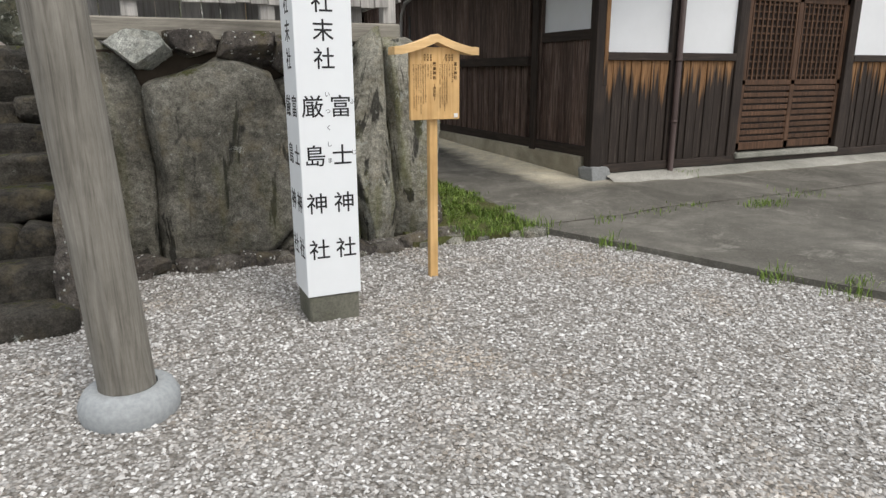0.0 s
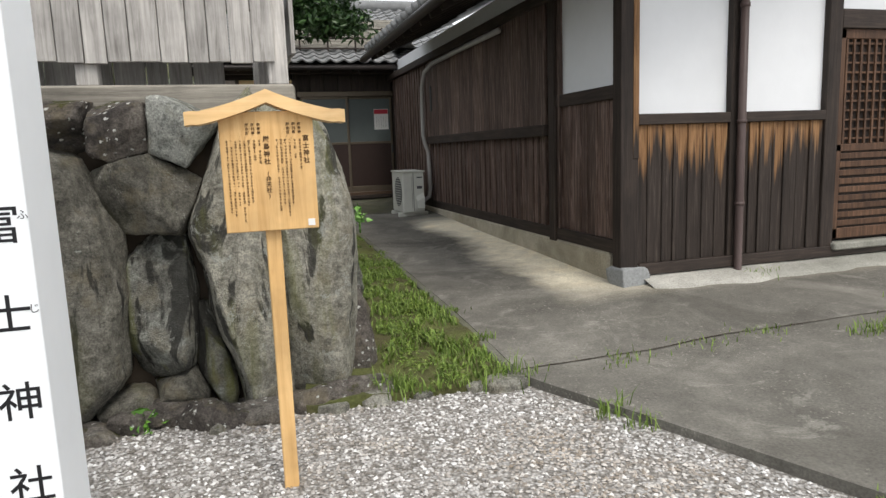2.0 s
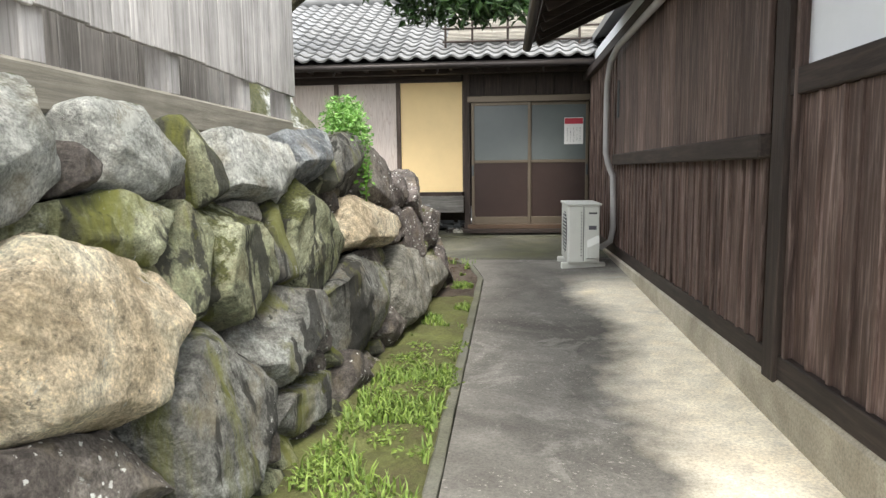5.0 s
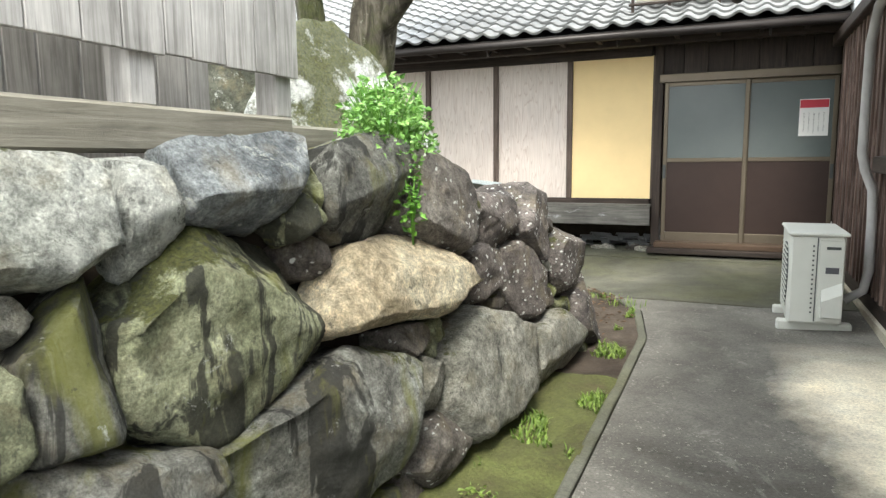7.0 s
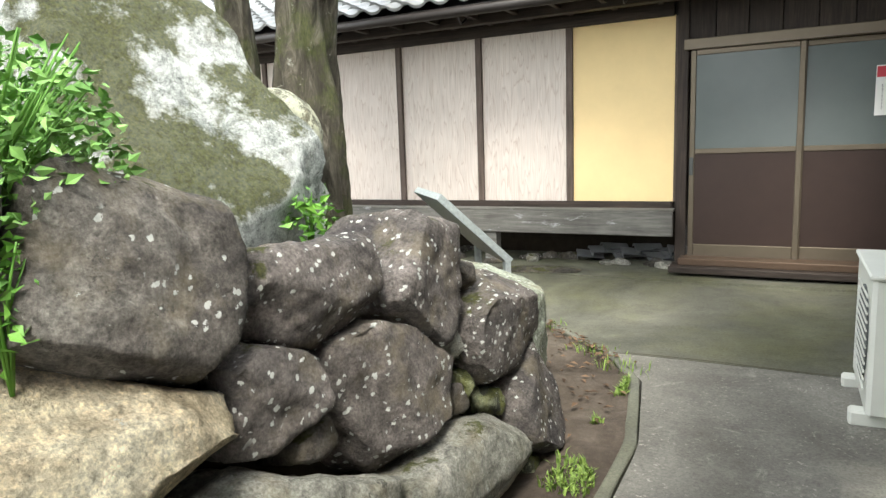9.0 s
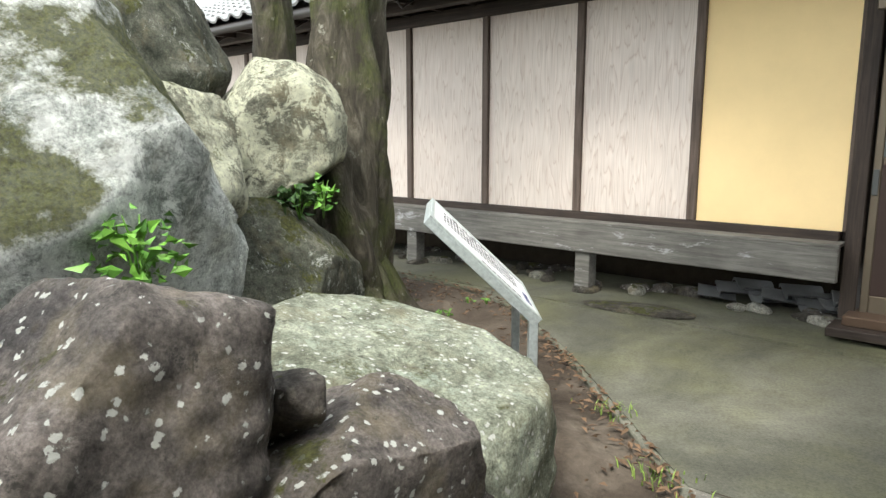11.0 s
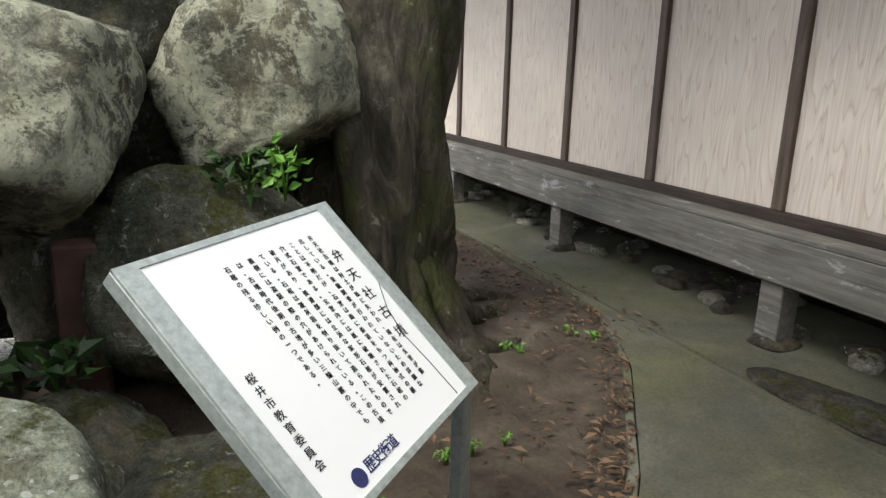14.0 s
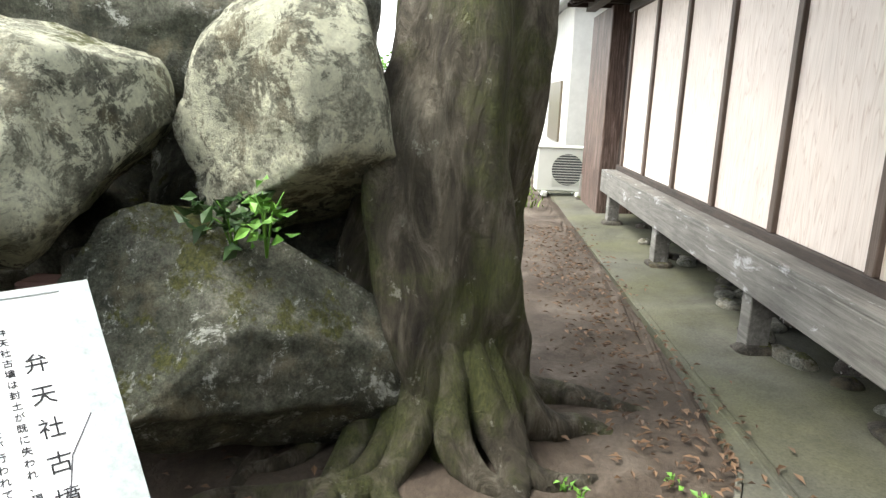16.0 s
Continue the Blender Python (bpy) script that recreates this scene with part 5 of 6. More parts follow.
tube("pipe", [(4.70, 8.9, 2.82), (4.70, 10.5, 2.82), (4.69, 11.7, 2.80), (4.68, 12.1, 2.72), (4.67, 12.25, 2.5), (4.67, 12.28, 2.0), (4.67, 12.28, 1.72), (4.70, 12.30, 1.60), (4.76, 12.33, 1.45), (4.77, 12.33, 1.2), (4.77, 12.31, 0.85), (4.74, 12.3, 0.7), (4.62, 12.3, 0.62)], 0.034, HOSE, hose)

# ---- explanation panel ----
TLp, BLp, BRp, TRp = Vector((1.908, 12.239, 1.488)), Vector((2.243, 12.612, 1.047)), Vector((1.753, 13.125, 1.05)), Vector((1.424, 12.81, 1.511))
cen = (TLp + BLp + BRp + TRp) / 4
right = ((TRp - TLp) + (BRp - BLp)).normalized()
up = ((TLp - BLp) + (TRp - BRp)).normalized()
nrm = right.cross(up).normalized()
up = nrm.cross(right)
PW, PH = 0.71, 0.665
PM = Matrix((right, up, nrm)).transposed().to_4x4()
PM.translation = cen
panel = thing("explanation_panel", (cen.x, cen.y, 0.42), "slanted white explanation panel on a galvanised steel stand", "information sign")
box("tray", (-PW / 2, -PH / 2, -0.045), (PW / 2, PH / 2, -0.006), GALV, panel, "galvanised tray", 0.003, PM)
for lo, hi in (((-PW / 2, -PH / 2, -0.006), (-PW / 2 + 0.055, PH / 2, 0.003)), ((PW / 2 - 0.055, -PH / 2, -0.006), (PW / 2, PH / 2, 0.003)), ((-PW / 2, PH / 2 - 0.018, -0.006), (PW / 2, PH / 2, 0.003)), ((-PW / 2, -PH / 2, -0.006), (PW / 2, -PH / 2 + 0.018, 0.003))):
    box("rim", lo, hi, GALV_EDGE, panel, "galvanised rim", 0.001, PM)
plate = box("plate", (-PW / 2 + 0.055, -PH / 2 + 0.018, -0.006), (PW / 2 - 0.055, PH / 2 - 0.018, 0.0), SIGN_WHITE, panel, "white enamel plate", 0, PM)
for s in (-1, 1):
    foot = PM @ Vector((s * (PW / 2 - 0.028), -PH / 2 + 0.02, -0.03))
    ang = math.atan2(right.y, right.x)
    box("leg", (-0.028, -0.02, 0.3), (0.028, 0.02, foot.z), GALV, panel, "square galvanised leg", 0.003, Matrix.Translation((foot.x, foot.y, 0)) @ Matrix.Rotation(ang, 4, "Z"))
ON = lambda x, y: PM @ Matrix.Translation((x, y, 0.0008))
for i, ch in enumerate("弁天社古墳"):
    text(ch, 0.042, ON(0.235, 0.188 - i * 0.065), INK, plate)
for i, ch in enumerate("桜井市教育委員会"):
    text(ch, 0.026, ON(-0.255, 0.02 - i * 0.031), INK, plate)
for i, line in enumerate((
        "弁天社古墳は封土が既に失われ、現在は玄室が露", "出している。発掘調査が行われていないため詳細な", "ことは不明だが、石室は南に羨道をもつ両袖式の横",
        "穴式石室である。玄室内には既に破壊された石棺の", "破片があり、羨道部には立派な家形石棺が安置され", "ている。石棺は凝灰岩を刳り抜いて造られたもので",
        "裏側には盗掘の際の穴があけられている。この古墳", "は、古墳時代後期の古墳が多い三輪山麓の中でも", "石棺の残る珍しい例の一つである。")):
    text("\n".join(line), 0.0175, ON(0.192 - i * 0.0383, 0.252), INK, plate, spacing=1.22, bold=0.0001)
for i, ch in enumerate("歴史街道"):
    text(ch, 0.034, ON(-0.148 + i * 0.031, -0.262), INK_BLUE, plate, bold=0.0004)
bm = bmesh.new()
bmesh.ops.create_cone(bm, cap_ends=True, segments=28, radius1=0.021, radius2=0.021, depth=0.0012, matrix=ON(-0.195, -0.281))
part("emblem", bm, INK_BLUE, plate, "dark blue round emblem")
tube("crack_line", [PM @ Vector((x, y, 0.0008)) for x, y in ((0.30, 0.05), (0.255, -0.02), (0.235, -0.1), (0.245, -0.2), (0.25, -0.31))], 0.0014, INK_SOFT, plate, "fine dark crack in the plate", 5)

# ---- boulders of the mound ----
def boulder(x, y, z, sx, sy, sz, kind, label, seed, turn=(0, 0, 0), blocky=3.0, cuts=11, rough=0.085):
    return tagged(rock("boulder", (x, y, z), (sx, sy, sz), ROCK[kind], None, turn, seed, blocky, cuts, rough, 5), label, "boulder", "mound boulders")


boulder(1.01, 10.86, 1.52, 1.56, 1.83, 2.21, "boulder", "huge white boulder capped with green moss", 7, (-13.9, -19.2, -9.7))
boulder(2.10, 11.65, 0.75, 1.23, 1.20, 1.02, "flat", "broad flat-topped boulder with pale green lichen", 9, (1.5, 2.9, 0), 3.2, 7, 0.05)
boulder(0.19, 11.68, 1.69, 1.36, 1.26, 1.19, "tomb", "tall rounded boulder mottled with lichen", 2, (4.2, 17, -19.3), 3.0, 9, 0.06)
boulder(-0.14, 12.82, 1.79, 1.05, 0.89, 1.06, "tomb", "rounded pale boulder wedged against the trunk", 7, (-17.4, 8.4, 30), 2.8, 6, 0.06)
boulder(0.26, 12.69, 0.98, 0.66, 1.34, 0.84, "mossy", "dark mossy boulder under the others", 10, (-17.5, -44.5, 38.8), 3.8, 6, 0.06)
boulder(-0.98, 12.0, 2.40, 1.5, 2.0, 1.3, "mossy", "dark capping boulder above the others", 6)
boulder(1.0, 12.0, 0.55, 0.8, 0.7, 0.5, "mossy", "low dark boulder half sunk in earth", 7)
boulder(1.42, 12.42, 0.47, 0.82, 0.80, 0.62, "mossy", "small green boulder under the panel", 8)
boulder(-0.75, 12.5, 1.2, 1.0, 1.3, 1.5, "mossy", "dark boulder at the back of the mound", 9)
boulder(-0.9, 11.2, 1.1, 1.6, 1.6, 1.6, "mossy", "mossy boulder buried in the mound", 10)
boulder(-0.35, 12.05, 0.72, 0.9, 0.9, 0.95, "mossy", "dark boulder deep between the others", 12)
stump = thing("marker_post", (0.42, 12.05, 0.8), "short reddish brown weathered post between the boulders", "post")
box("post", (0.36, 11.97, 0.45), (0.50, 12.13, 1.21), RUST, stump, "", 0.012)

# ---- trees ----
def limb(name, pts, radii, parent, sides=16, flute=0.0, seed=0, sub=6):
    """A bark tube with flutes and knots, smooth through its points."""
    P, n = [Vector(p) for p in pts], len(pts)
    cs, rs = [], []
    for i in range(n - 1):
        p0, p1, p2, p3 = P[max(i - 1, 0)], P[i], P[i + 1], P[min(i + 2, n - 1)]
        for k in range(sub):
            t = k / sub
            cs.append(0.5 * ((2 * p1) + (p2 - p0) * t + (2 * p0 - 5 * p1 + 4 * p2 - p3) * t * t + (3 * p1 - p0 - 3 * p2 + p3) * t ** 3))
            rs.append(radii[i] + (radii[i + 1] - radii[i]) * t)
    cs.append(P[-1])
    rs.append(radii[-1])
    bm, rows = bmesh.new(), []
    for i, c in enumerate(cs):
        d = (cs[min(i + 1, len(cs) - 1)] - cs[max(i - 1, 0)]).normalized()
        a = d.orthogonal().normalized() if i == 0 else (a - d * a.dot(d)).normalized()
        b = d.cross(a)
        row = []
        for k in range(sides):
            th = k * math.tau / sides
            u = Vector((math.cos(th), math.sin(th), 0))
            tw = th + c.z * 0.9
            w = 1 + flute * (0.55 * math.sin(5 * tw + seed) + 0.35 * math.sin(8 * tw + 1.3 + seed)) + 0.16 * noise.fractal(Vector((u.x * 1.6 + seed, u.y * 1.6, c.z * 1.4)), 1, 2, 3)
            row.append(bm.verts.new(c + rs[i] * w * (u.x * a + u.y * b)))
        rows.append(row)
    for q, r in zip(rows, rows[1:]):
        for k in range(sides):
            bm.faces.new((q[k], q[(k + 1) % sides], r[(k + 1) % sides], r[k]))
    bm.faces.new(rows[-1])
    return part(name, bm, BARK, parent, "", True)


def leaves(name, centres, count, size, material, parent, rng, droop=0.4, label="", kind="", wide=0.2):
    """Many small folded leaves round the centres (x, y, z, rx, ry, rz)."""
    verts, faces = [], []
    for _ in range(count):
        cx, cy, cz, ax, ay, az = rng.choice(centres)
        v = Vector((rng.gauss(0, 1), rng.gauss(0, 1), rng.gauss(0, 1))).normalized() * rng.random() ** 0.4
        p = Vector((cx + v.x * ax, cy + v.y * ay, cz + v.z * az))
        d = Vector((rng.gauss(0, 1), rng.gauss(0, 1), rng.gauss(0, 0.5) - droop)).normalized()
        s = d.orthogonal().normalized()
        s = (s * math.cos(rng.random() * 6.28) + d.cross(s) * math.sin(rng.random() * 6.28)).normalized()
        n = d.cross(s)
        L = size * rng.uniform(0.6, 1.2)
        W = L * wide
        o = len(verts)
        verts += [tuple(p), tuple(p + d * L * 0.4 + s * W + n * W * 0.5), tuple(p + d * L * 0.4), tuple(p + d * L * 0.4 - s * W + n * W * 0.5), tuple(p + d * L - n * W * 0.4)]
        faces += [(o, o + 1, o + 2), (o, o + 2, o + 3), (o + 1, o + 4, o + 2), (o + 2, o + 4, o + 3)]
    ob = raw(name, verts, faces, material, parent)
    return tagged(ob, label, kind=kind)


tree = thing("tree", (0.05, 13.52, 0.45), "old broadleaf tree with a fluted mossy trunk and roots", "tree")
limb("trunk", [(-0.06, 13.46, 0.25), (-0.08, 13.47, 0.62), (-0.12, 13.43, 1.0), (-0.18, 13.47, 1.6), (-0.2, 13.60, 2.2), (-0.2, 13.66, 2.9), (-0.05, 13.66, 3.8), (0.0, 13.7, 5.2)], [0.34, 0.33, 0.355, 0.345, 0.30, 0.27, 0.24, 0.16], tree, 96, 0.21, 2, 12)
for k, (ang, L, r) in enumerate(((-88, 0.75, 0.075), (-64, 0.7, 0.055), (-46, 0.9, 0.06), (-24, 0.6, 0.06), (-6, 0.45, 0.065), (14, 0.5, 0.065), (34, 0.62, 0.07), (56, 0.5, 0.07), (80, 0.55, 0.08), (125, 0.9, 0.1), (-115, 0.6, 0.07), (-76, 0.6, 0.05), (-35, 0.9, 0.05))):
    pts = []
    for i, (f, h) in enumerate(((0.12, 0.62), (0.25, 0.36), (0.38, 0.15), (0.58, 0.03), (0.82, 0.0), (1.08, -0.03), (1.35, -0.08))):
        turn = radians(ang + 16 * math.sin(k * 2.1 + i * 0.9) * (i / 4))
        rr = f if i < 3 else 0.42 + (f - 0.42) * L
        pts.append((-0.06 + rr * math.cos(turn), 13.47 + rr * math.sin(turn), slab_z(0, 13.6) + h))
    limb("root", pts, [r * 0.8, r * 1.2, r * 1.15, r * 0.95, r * 0.75, r * 0.5, r * 0.25], tree, 14, 0.10, k)
limb("branch", [(-0.03, 13.6, 3.2), (0.9, 13.3, 3.9), (2.0, 13.0, 4.1), (3.2, 12.9, 3.8)], [0.13, 0.09, 0.06, 0.03], tree, 10)
limb("branch", [(-0.03, 13.6, 3.6), (-0.9, 13.0, 4.6), (-1.8, 12.4, 5.2)], [0.13, 0.09, 0.04], tree, 10)
limb("branch", [(0.0, 13.7, 4.4), (0.6, 12.6, 5.3), (1.0, 11.6, 5.6)], [0.11, 0.08, 0.03], tree, 10)
rngl = random.Random(31)
crowns = [(2.0 + 1.7 * rngl.random(), 12.6 + 0.9 * rngl.random(), 3.55 + 0.9 * rngl.random(), 0.36, 0.36, 0.26) for _ in range(26)]
crowns += [(rngl.uniform(-2.4, 2.0), rngl.uniform(11.4, 14.6), rngl.uniform(4.9, 6.6), 0.6, 0.6, 0.4) for _ in range(20)]
leaves("crown", crowns, 10000, 0.16, LEAF, tree, rngl, 0.6, "dark green drooping leaves")
limb("trunk", [(-0.7, 13.3, 0.45), (-0.72, 13.32, 1.6), (-0.75, 13.34, 2.6), (-0.85, 13.3, 3.8), (-1.0, 13.2, 5.2)], [0.22, 0.18, 0.165, 0.15, 0.1], tree, 20, 0.05, 7)

# ---- plants ----
rngp = random.Random(77)


def plant(name, label, category, place, spread, count, size, material):
    t = thing(name, place, label, category)
    x, y, z = place
    for k in range(max(4, count // 14)):
        a = rngp.random() * math.tau
        tip = (x + spread[0] * math.cos(a) * 0.7, y + spread[1] * math.sin(a) * 0.7, z + spread[2] * rngp.uniform(0.5, 1.1))
        tube("stem", [(x, y, z - 0.04), ((x * 2 + tip[0]) / 3, (y * 2 + tip[1]) / 3, z + (tip[2] - z) * 0.6), tip], [0.005, 0.004, 0.002], LEAF_BRIGHT, t, sides=5)
    leaves("foliage", [(x, y, z + spread[2] * 0.55, spread[0], spread[1], spread[2] * 0.6)], count, size, material, t, rngp, 0.1, wide=0.3)
    return t


plant("bush", "feathery bright green bush growing from the wall top", "bush", (2.34, 9.32, 1.52), (0.19, 0.36, 0.50), 2400, 0.038, LEAF_FERN)
plant("ivy", "trailing green ivy on the wall stones", "ivy", (2.50, 9.24, 1.36), (0.05, 0.08, 0.26), 90, 0.04, LEAF_BRIGHT)
plant("sapling", "small sapling with fresh green leaves on a boulder", "sapling", (1.80, 11.08, 1.36), (0.12, 0.15, 0.22), 95, 0.062, LEAF_BRIGHT)
plant("shrub", "small dark glossy shrub between boulder and trunk", "shrub", (0.36, 12.72, 1.36), (0.10, 0.17, 0.17), 60, 0.085, LEAF)
plant("shrub", "bright young shoots beside the dark shrub", "shrub", (0.42, 12.86, 1.36), (0.06, 0.10, 0.22), 30, 0.07, LEAF_BRIGHT)
plant("fern", "green fern tucked between tan wall stones", "fern", (2.40, 5.56, 1.03), (0.05, 0.08, 0.12), 45, 0.045, LEAF_FERN)
plant("shrub", "low dark leaves at the foot of the boulders", "shrub", (0.72, 11.98, 0.75), (0.16, 0.22, 0.18), 46, 0.10, LEAF)
plant("weed", "small green weed at the foot of the wall", "weed", (1.14, 5.02, 0.10), (0.08, 0.06, 0.12), 40, 0.06, LEAF_BRIGHT)
for k in range(8):
    y = rngp.uniform(12.9, 14.5)
    x = rngp.uniform(0.2, 1.0) + (slab_left(y) - 1.2) * 0.7
    plant("seedling", "tiny green seedling in the bare earth", "seedling", (x, y, slab_z(x, y)), (0.035, 0.035, 0.035), 9, 0.035, LEAF_BRIGHT)


def blades(name, spots, label, material=GRASS):
    """Grass as thin bent blades: (x, y, z, height, lean)."""
    verts, faces = [], []
    for x, y, z, h, wide in spots:
        a = rngp.random() * math.tau
        d = Vector((math.cos(a), math.sin(a), 0))
        s = Vector((-d.y, d.x, 0)) * wide
        lean = h * rngp.uniform(0.2, 0.9)
        p = Vector((x, y, z - 0.01))
        m = p + d * lean * 0.35 + Vector((0, 0, h * 0.6))
        t = p + d * lean + Vector((0, 0, h * rngp.uniform(0.7, 1.0)))
        o = len(verts)
        verts += [tuple(p - s), tuple(p + s), tuple(m + s * 0.8), tuple(m - s * 0.8), tuple(t)]
        faces += [(o, o + 1, o + 2, o + 3), (o + 3, o + 2, o + 4)]
    return tagged(raw(name, verts, faces, material), label, "grass", kind="stuff")


spots = []
for _ in range(10500):
    y = rngp.uniform(4.9, 12.3)
    a, b = wall_x(y, 0.15) + 0.02, slab_left(y) - 0.08
    x = a + (b - a) * rngp.random() ** 0.75
    if noise.noise(Vector((x * 2.5, y * 2.5, 9))) > 0.02 + 0.07 * (y - 8.5) * (y > 8.5) - (0.13 if y < 8.5 else 0.05):
        spots.append((x, y, slab_z(x, y), rngp.uniform(0.02, 0.075) * (1.2 if y < 8.5 else 0.8), rngp.uniform(0.003, 0.008)))
blades("verge_grass", spots, "short green grass and clover on the verge")
spots = []
for cx, cy, n, h, r in ((3.12, 4.95, 90, 0.16, 0.10), (3.44, 4.33, 38, 0.13, 0.05), (3.52, 4.15, 26, 0.10, 0.05), (4.0, 3.15, 60, 0.10, 0.08), (4.22, 2.72, 70, 0.10, 0.10), (2.45, 5.02, 80, 0.15, 0.07), (5.75, 4.75, 130, 0.09, 0.13), (6.5, 5.0, 70, 0.07, 0.2), (3.9, 4.95, 40, 0.08, 0.10), (4.5, 5.0, 40, 0.06, 0.12), (6.15, 6.28, 70, 0.10, 0.12), (5.0, 5.0, 40, 0.07, 0.1), (3.0, 12.5, 50, 0.08, 0.1), (2.75, 12.75, 40, 0.07, 0.08), (2.3, 13.2, 40, 0.07, 0.08), (3.2, 6.3, 60, 0.07, 0.05), (3.2, 5.6, 60, 0.08, 0.05)):
    for _ in range(n):
        x, y = cx + rngp.gauss(0, r), cy + rngp.gauss(0, r * 0.6)
        spots.append((x, y, slab_z(x, y) if x > slab_left(y) else min(slab_z(x, y), gravel_z(x, y) + 0.02) if y < 4.95 else slab_z(x, y), h * rngp.uniform(0.5, 1.1), 0.004))
blades("weeds", spots, "tufts of weeds along the kerb and slab joints")
leaves("verge_clover", [(wall_x(y, 0.15) + 0.08 + 0.42 * rngp.random(), y, slab_z(3, y) + 0.02, 0.09, 0.09, 0.015) for y in steps(5.0, 9.0, 0.06)], 2600, 0.035, CLOVER, None, rngp, 0.0, "bright clover leaves in the verge", "stuff")["category"] = "clover"

for k, (x, y, s) in enumerate(((3.1, 4.93, 0.2), (2.95, 4.98, 0.14), (3.16, 5.1, 0.16), (2.32, 5.0, 0.2), (2.1, 4.96, 0.13), (2.6, 4.95, 0.09), (1.5, 4.9, 0.08))):
    tagged(rock("kerb_stone", (x, y, 0.11), (s * 1.3, s, s * 0.6), ROCK["grey"], None, (0, 0, k * 40), 500 + k, 3.4, 6, 0.07, 3), "small grey stone at the end of the verge", "stone", "loose stones")

# fallen leaves
litter = []
for _ in range(420):
    y = rngp.uniform(12.6, 14.8)
    x = slab_left(y) - abs(rngp.gauss(0, 0.2)) - 0.02
    litter.append((x, y))
for _ in range(1100):
    litter.append((rngp.uniform(-5, 0.6), 14.5 + rngp.gauss(0, 0.2)))
for _ in range(160):
    litter.append((rngp.uniform(0.2, 1.6), rngp.uniform(12.2, 13.9)))
for _ in range(60):
    litter.append((rngp.uniform(2.5, 3.1), rngp.uniform(11.2, 12.6)))
lv, lf = [], []
for x, y in litter:
    a, L = rngp.random() * math.tau, rngp.uniform(0.012, 0.034)
    d, s = Vector((math.cos(a), math.sin(a), rngp.uniform(-0.2, 0.3))), Vector((-math.sin(a), math.cos(a), rngp.uniform(-0.3, 0.3)))
    p = Vector((x, y, slab_z(x, y) + 0.022))
    o = len(lv)
    lv += [tuple(p - d * L), tuple(p + s * L * 0.4 + Vector((0, 0, 0.008))), tuple(p + d * L), tuple(p - s * L * 0.4 + Vector((0, 0, 0.008)))]
    lf += [(o, o + 1, o + 2), (o, o + 2, o + 3)]
tagged(raw("leaf_litter", lv, lf, DEAD), "dry brown fallen leaves on the earth", "leaves", kind="stuff")

slab = tagged(rock("drain_cover", (1.52, 15.0, 0.512), (0.98, 0.36, 0.045), ROCK["step"], None, (0, 0, 4), 91, 2.4, 5, 0.03, 4), "dark oval stone slab sunk in the apron", "stone slab", kind="structure")

# ---- far yard past the back house ----
ac_far = copy_thing(ac, Matrix.Translation((-7.75, 15.0, 0.5)) @ Matrix.Rotation(radians(180), 4, "Z"))
tagged(ac_far, "pale outdoor air-conditioner unit beside the end wall")
far = thing("far_house", (-12.5, 15.6, 0.3), "pale neighbouring house beyond the yard", "house", kind="structure")
box("wall", (-18, 15.2, 0.2), (-9.0, 18.0, 3.6), FAR_WALL, far, "pale rendered wall", 0.01)
box("roof", (-18.3, 14.6, 3.6), (-8.6, 18.4, 3.75), GUTTER, far, "dark roof edge", 0.02)
box("window_frame", (-11.5, 15.16, 1.2), (-9.8, 15.21, 2.3), ALU_GOLD, far, "bronze window frame")
box("wall", (-30.2, 4, 0.0), (-30.0, 20, 2.2), FAR_WALL, far, "pale boundary wall", 0.01)
mesh_gate = thing("mesh_fence", (-13.0, 14.6, 0.4), "white mesh fence panel in the sunny yard", "fence")
for k in range(9):
    box("upright", (-13.0, 13.4 + k * 0.2, 0.4), (-12.97, 13.43 + k * 0.2, 1.5), PAPER, mesh_gate)
for k in range(6):
    box("crossbar", (-12.995, 13.4, 0.45 + k * 0.2), (-12.975, 15.03, 0.47 + k * 0.2), PAPER, mesh_gate, "", 0)
spots = [(rngp.uniform(-14, -6.6), rngp.uniform(12, 14.7), 0.44, rngp.uniform(0.05, 0.16), 0.012) for _ in range(1800)]
blades("far_grass", spots, "sunlit grass past the house corner")
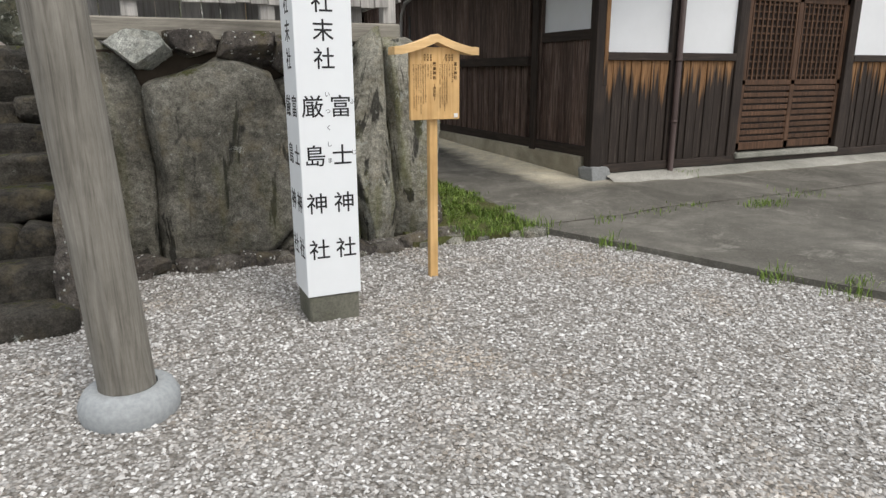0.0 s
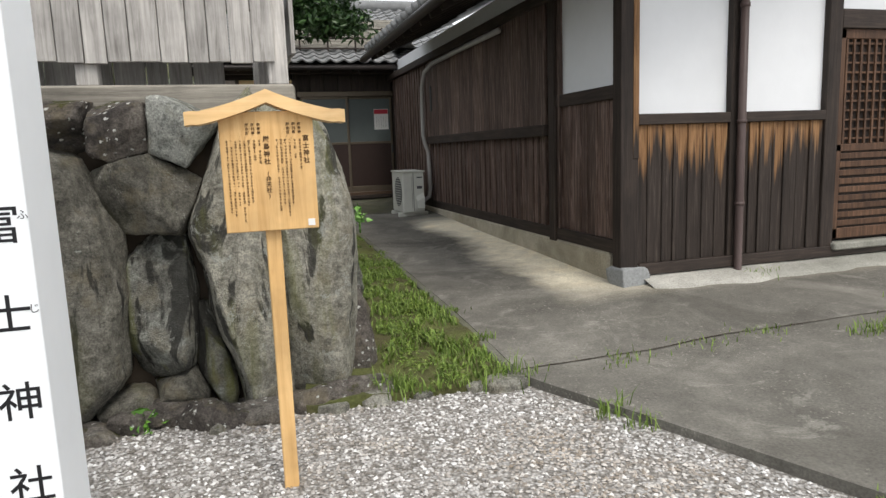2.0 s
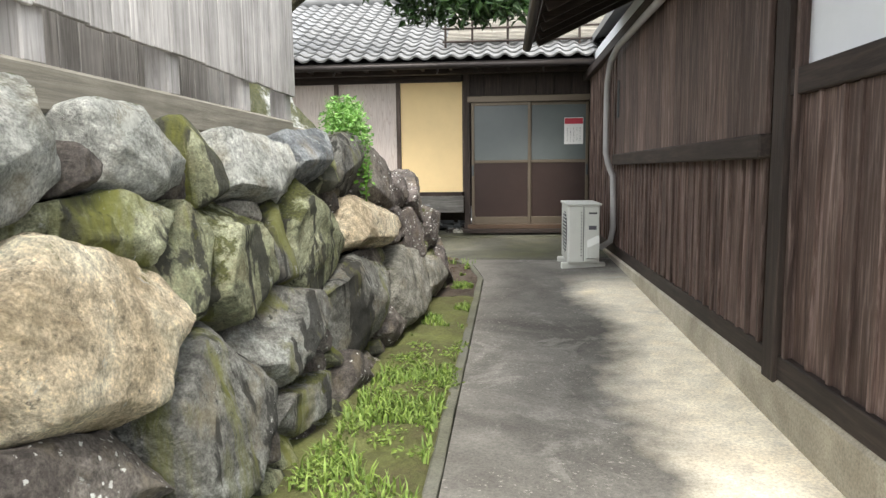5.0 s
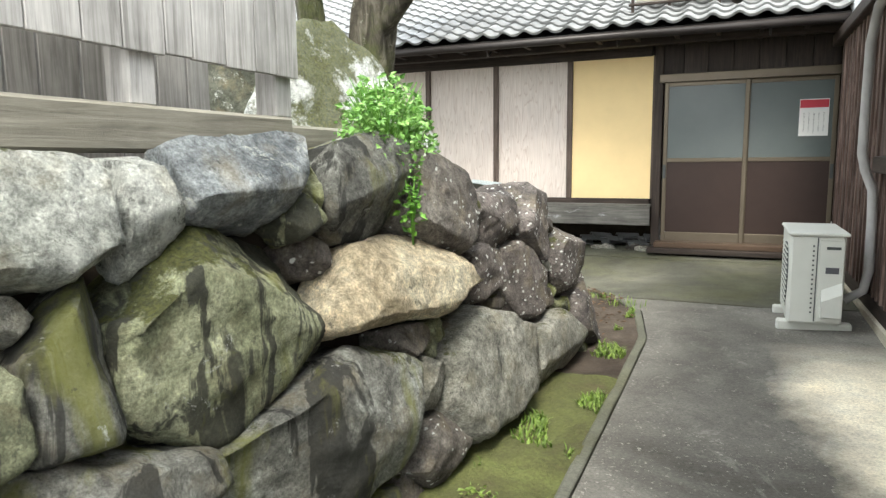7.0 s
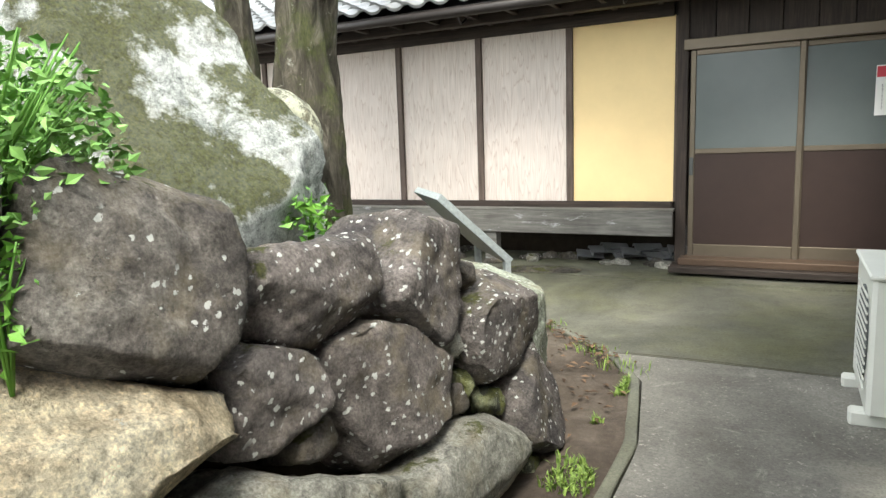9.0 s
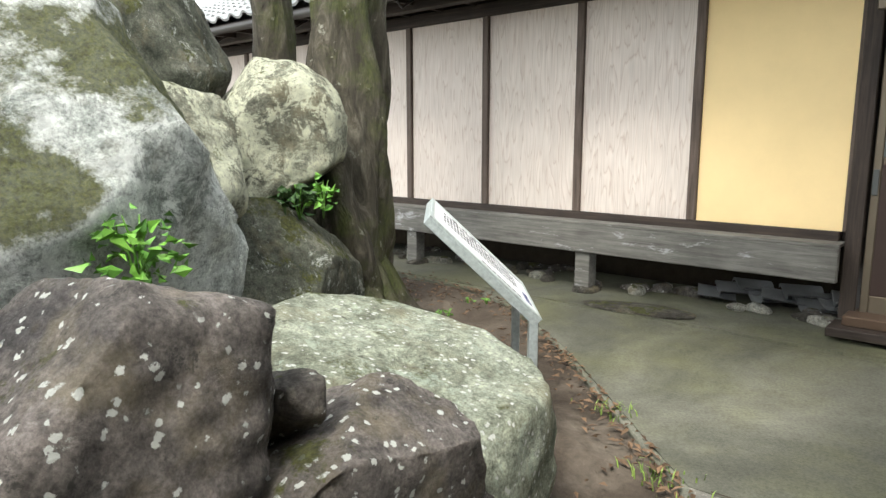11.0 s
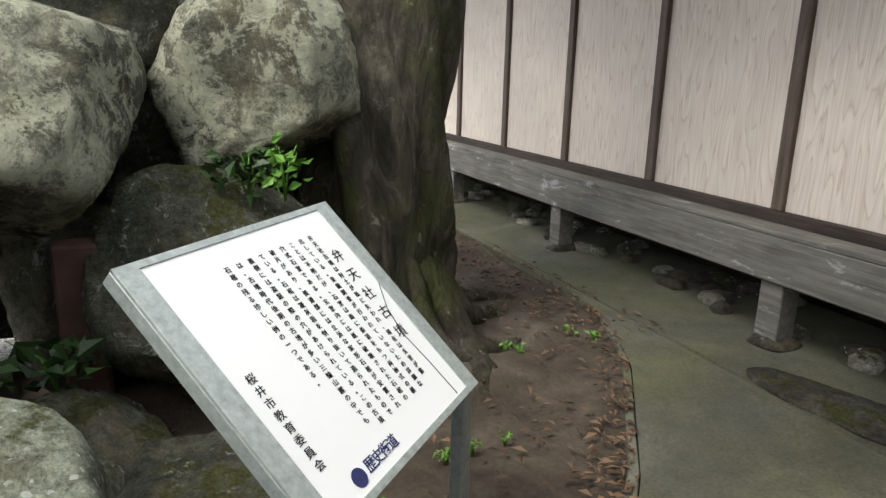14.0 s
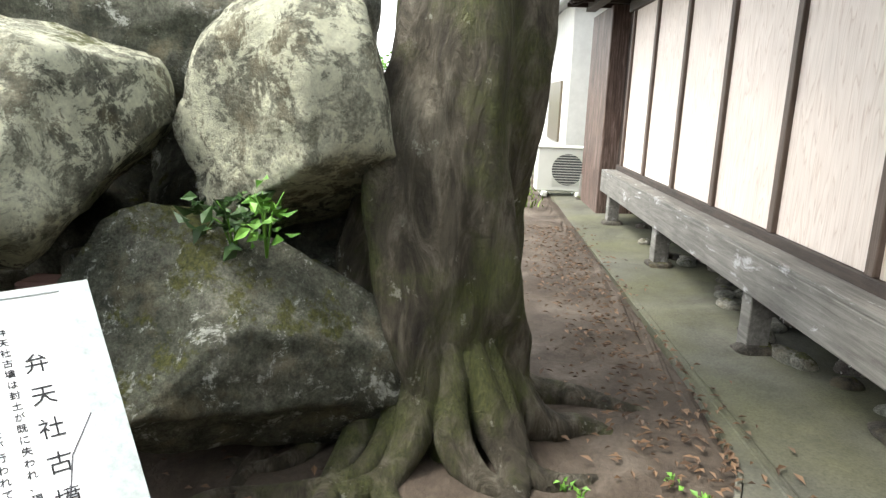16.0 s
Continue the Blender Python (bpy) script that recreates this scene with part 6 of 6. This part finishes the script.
leaves("far_hedge", [(-16 + rngp.uniform(-1, 1), y, rngp.uniform(0.8, 3.2), 0.7, 0.7, 0.6) for y in steps(8.0, 14.6, 0.5) for _ in range(3)], 3500, 0.22, LEAF_BRIGHT, None, rngp, 0.2, "bright green hedge across the far yard", "stuff")["category"] = "hedge"

# ---- gravel ----
rngg = np.random.default_rng(5)
octa = np.array([(1, 0, 0), (-1, 0, 0), (0, 1, 0), (0, -1, 0), (0, 0, 1), (0, 0, -1)], float)
octf = np.array([(0, 2, 4), (2, 1, 4), (1, 3, 4), (3, 0, 4), (2, 0, 5), (1, 2, 5), (3, 1, 5), (0, 3, 5)])
N = 70000
gxs = rngg.uniform(-2.2, 4.6, N)
gys = 0.55 + 4.6 * rngg.random(N) ** 1.15
keep = (gxs < 3.20 + np.maximum(0, 4.93 - gys) * 0.46) & ~((gxs < -0.45) & (gys > 4.1)) & ~((gxs > 0.79) & (gxs < 1.10) & (gys > 3.66) & (gys < 3.96))
gxs, gys = gxs[keep], gys[keep]
n = len(gxs)
gz = np.array([gravel_z(a, b) for a, b in zip(gxs, gys)]) + rngg.uniform(-0.002, 0.006, n)
size = rngg.uniform(0.006, 0.0135, n)
shape = size[:, None] * np.stack([rngg.uniform(0.8, 1.5, n), rngg.uniform(0.6, 1.1, n), rngg.uniform(0.5, 0.85, n)], 1)
ang = rngg.uniform(0, math.tau, n)
local = octa[None] * shape[:, None, :] + rngg.uniform(-0.3, 0.3, (n, 6, 3)) * size[:, None, None]
ca, sa = np.cos(ang)[:, None], np.sin(ang)[:, None]
wx = local[..., 0] * ca - local[..., 1] * sa + gxs[:, None]
wy = local[..., 0] * sa + local[..., 1] * ca + gys[:, None]
wz = local[..., 2] + gz[:, None]
gv = np.stack([wx, wy, wz], -1).reshape(-1, 3)
gf = (octf[None] + 6 * np.arange(n)[:, None, None]).reshape(-1, 3)
tagged(raw("gravel", gv.tolist(), gf.tolist(), PEBBLE), "loose pale grey gravel", "gravel", kind="stuff")
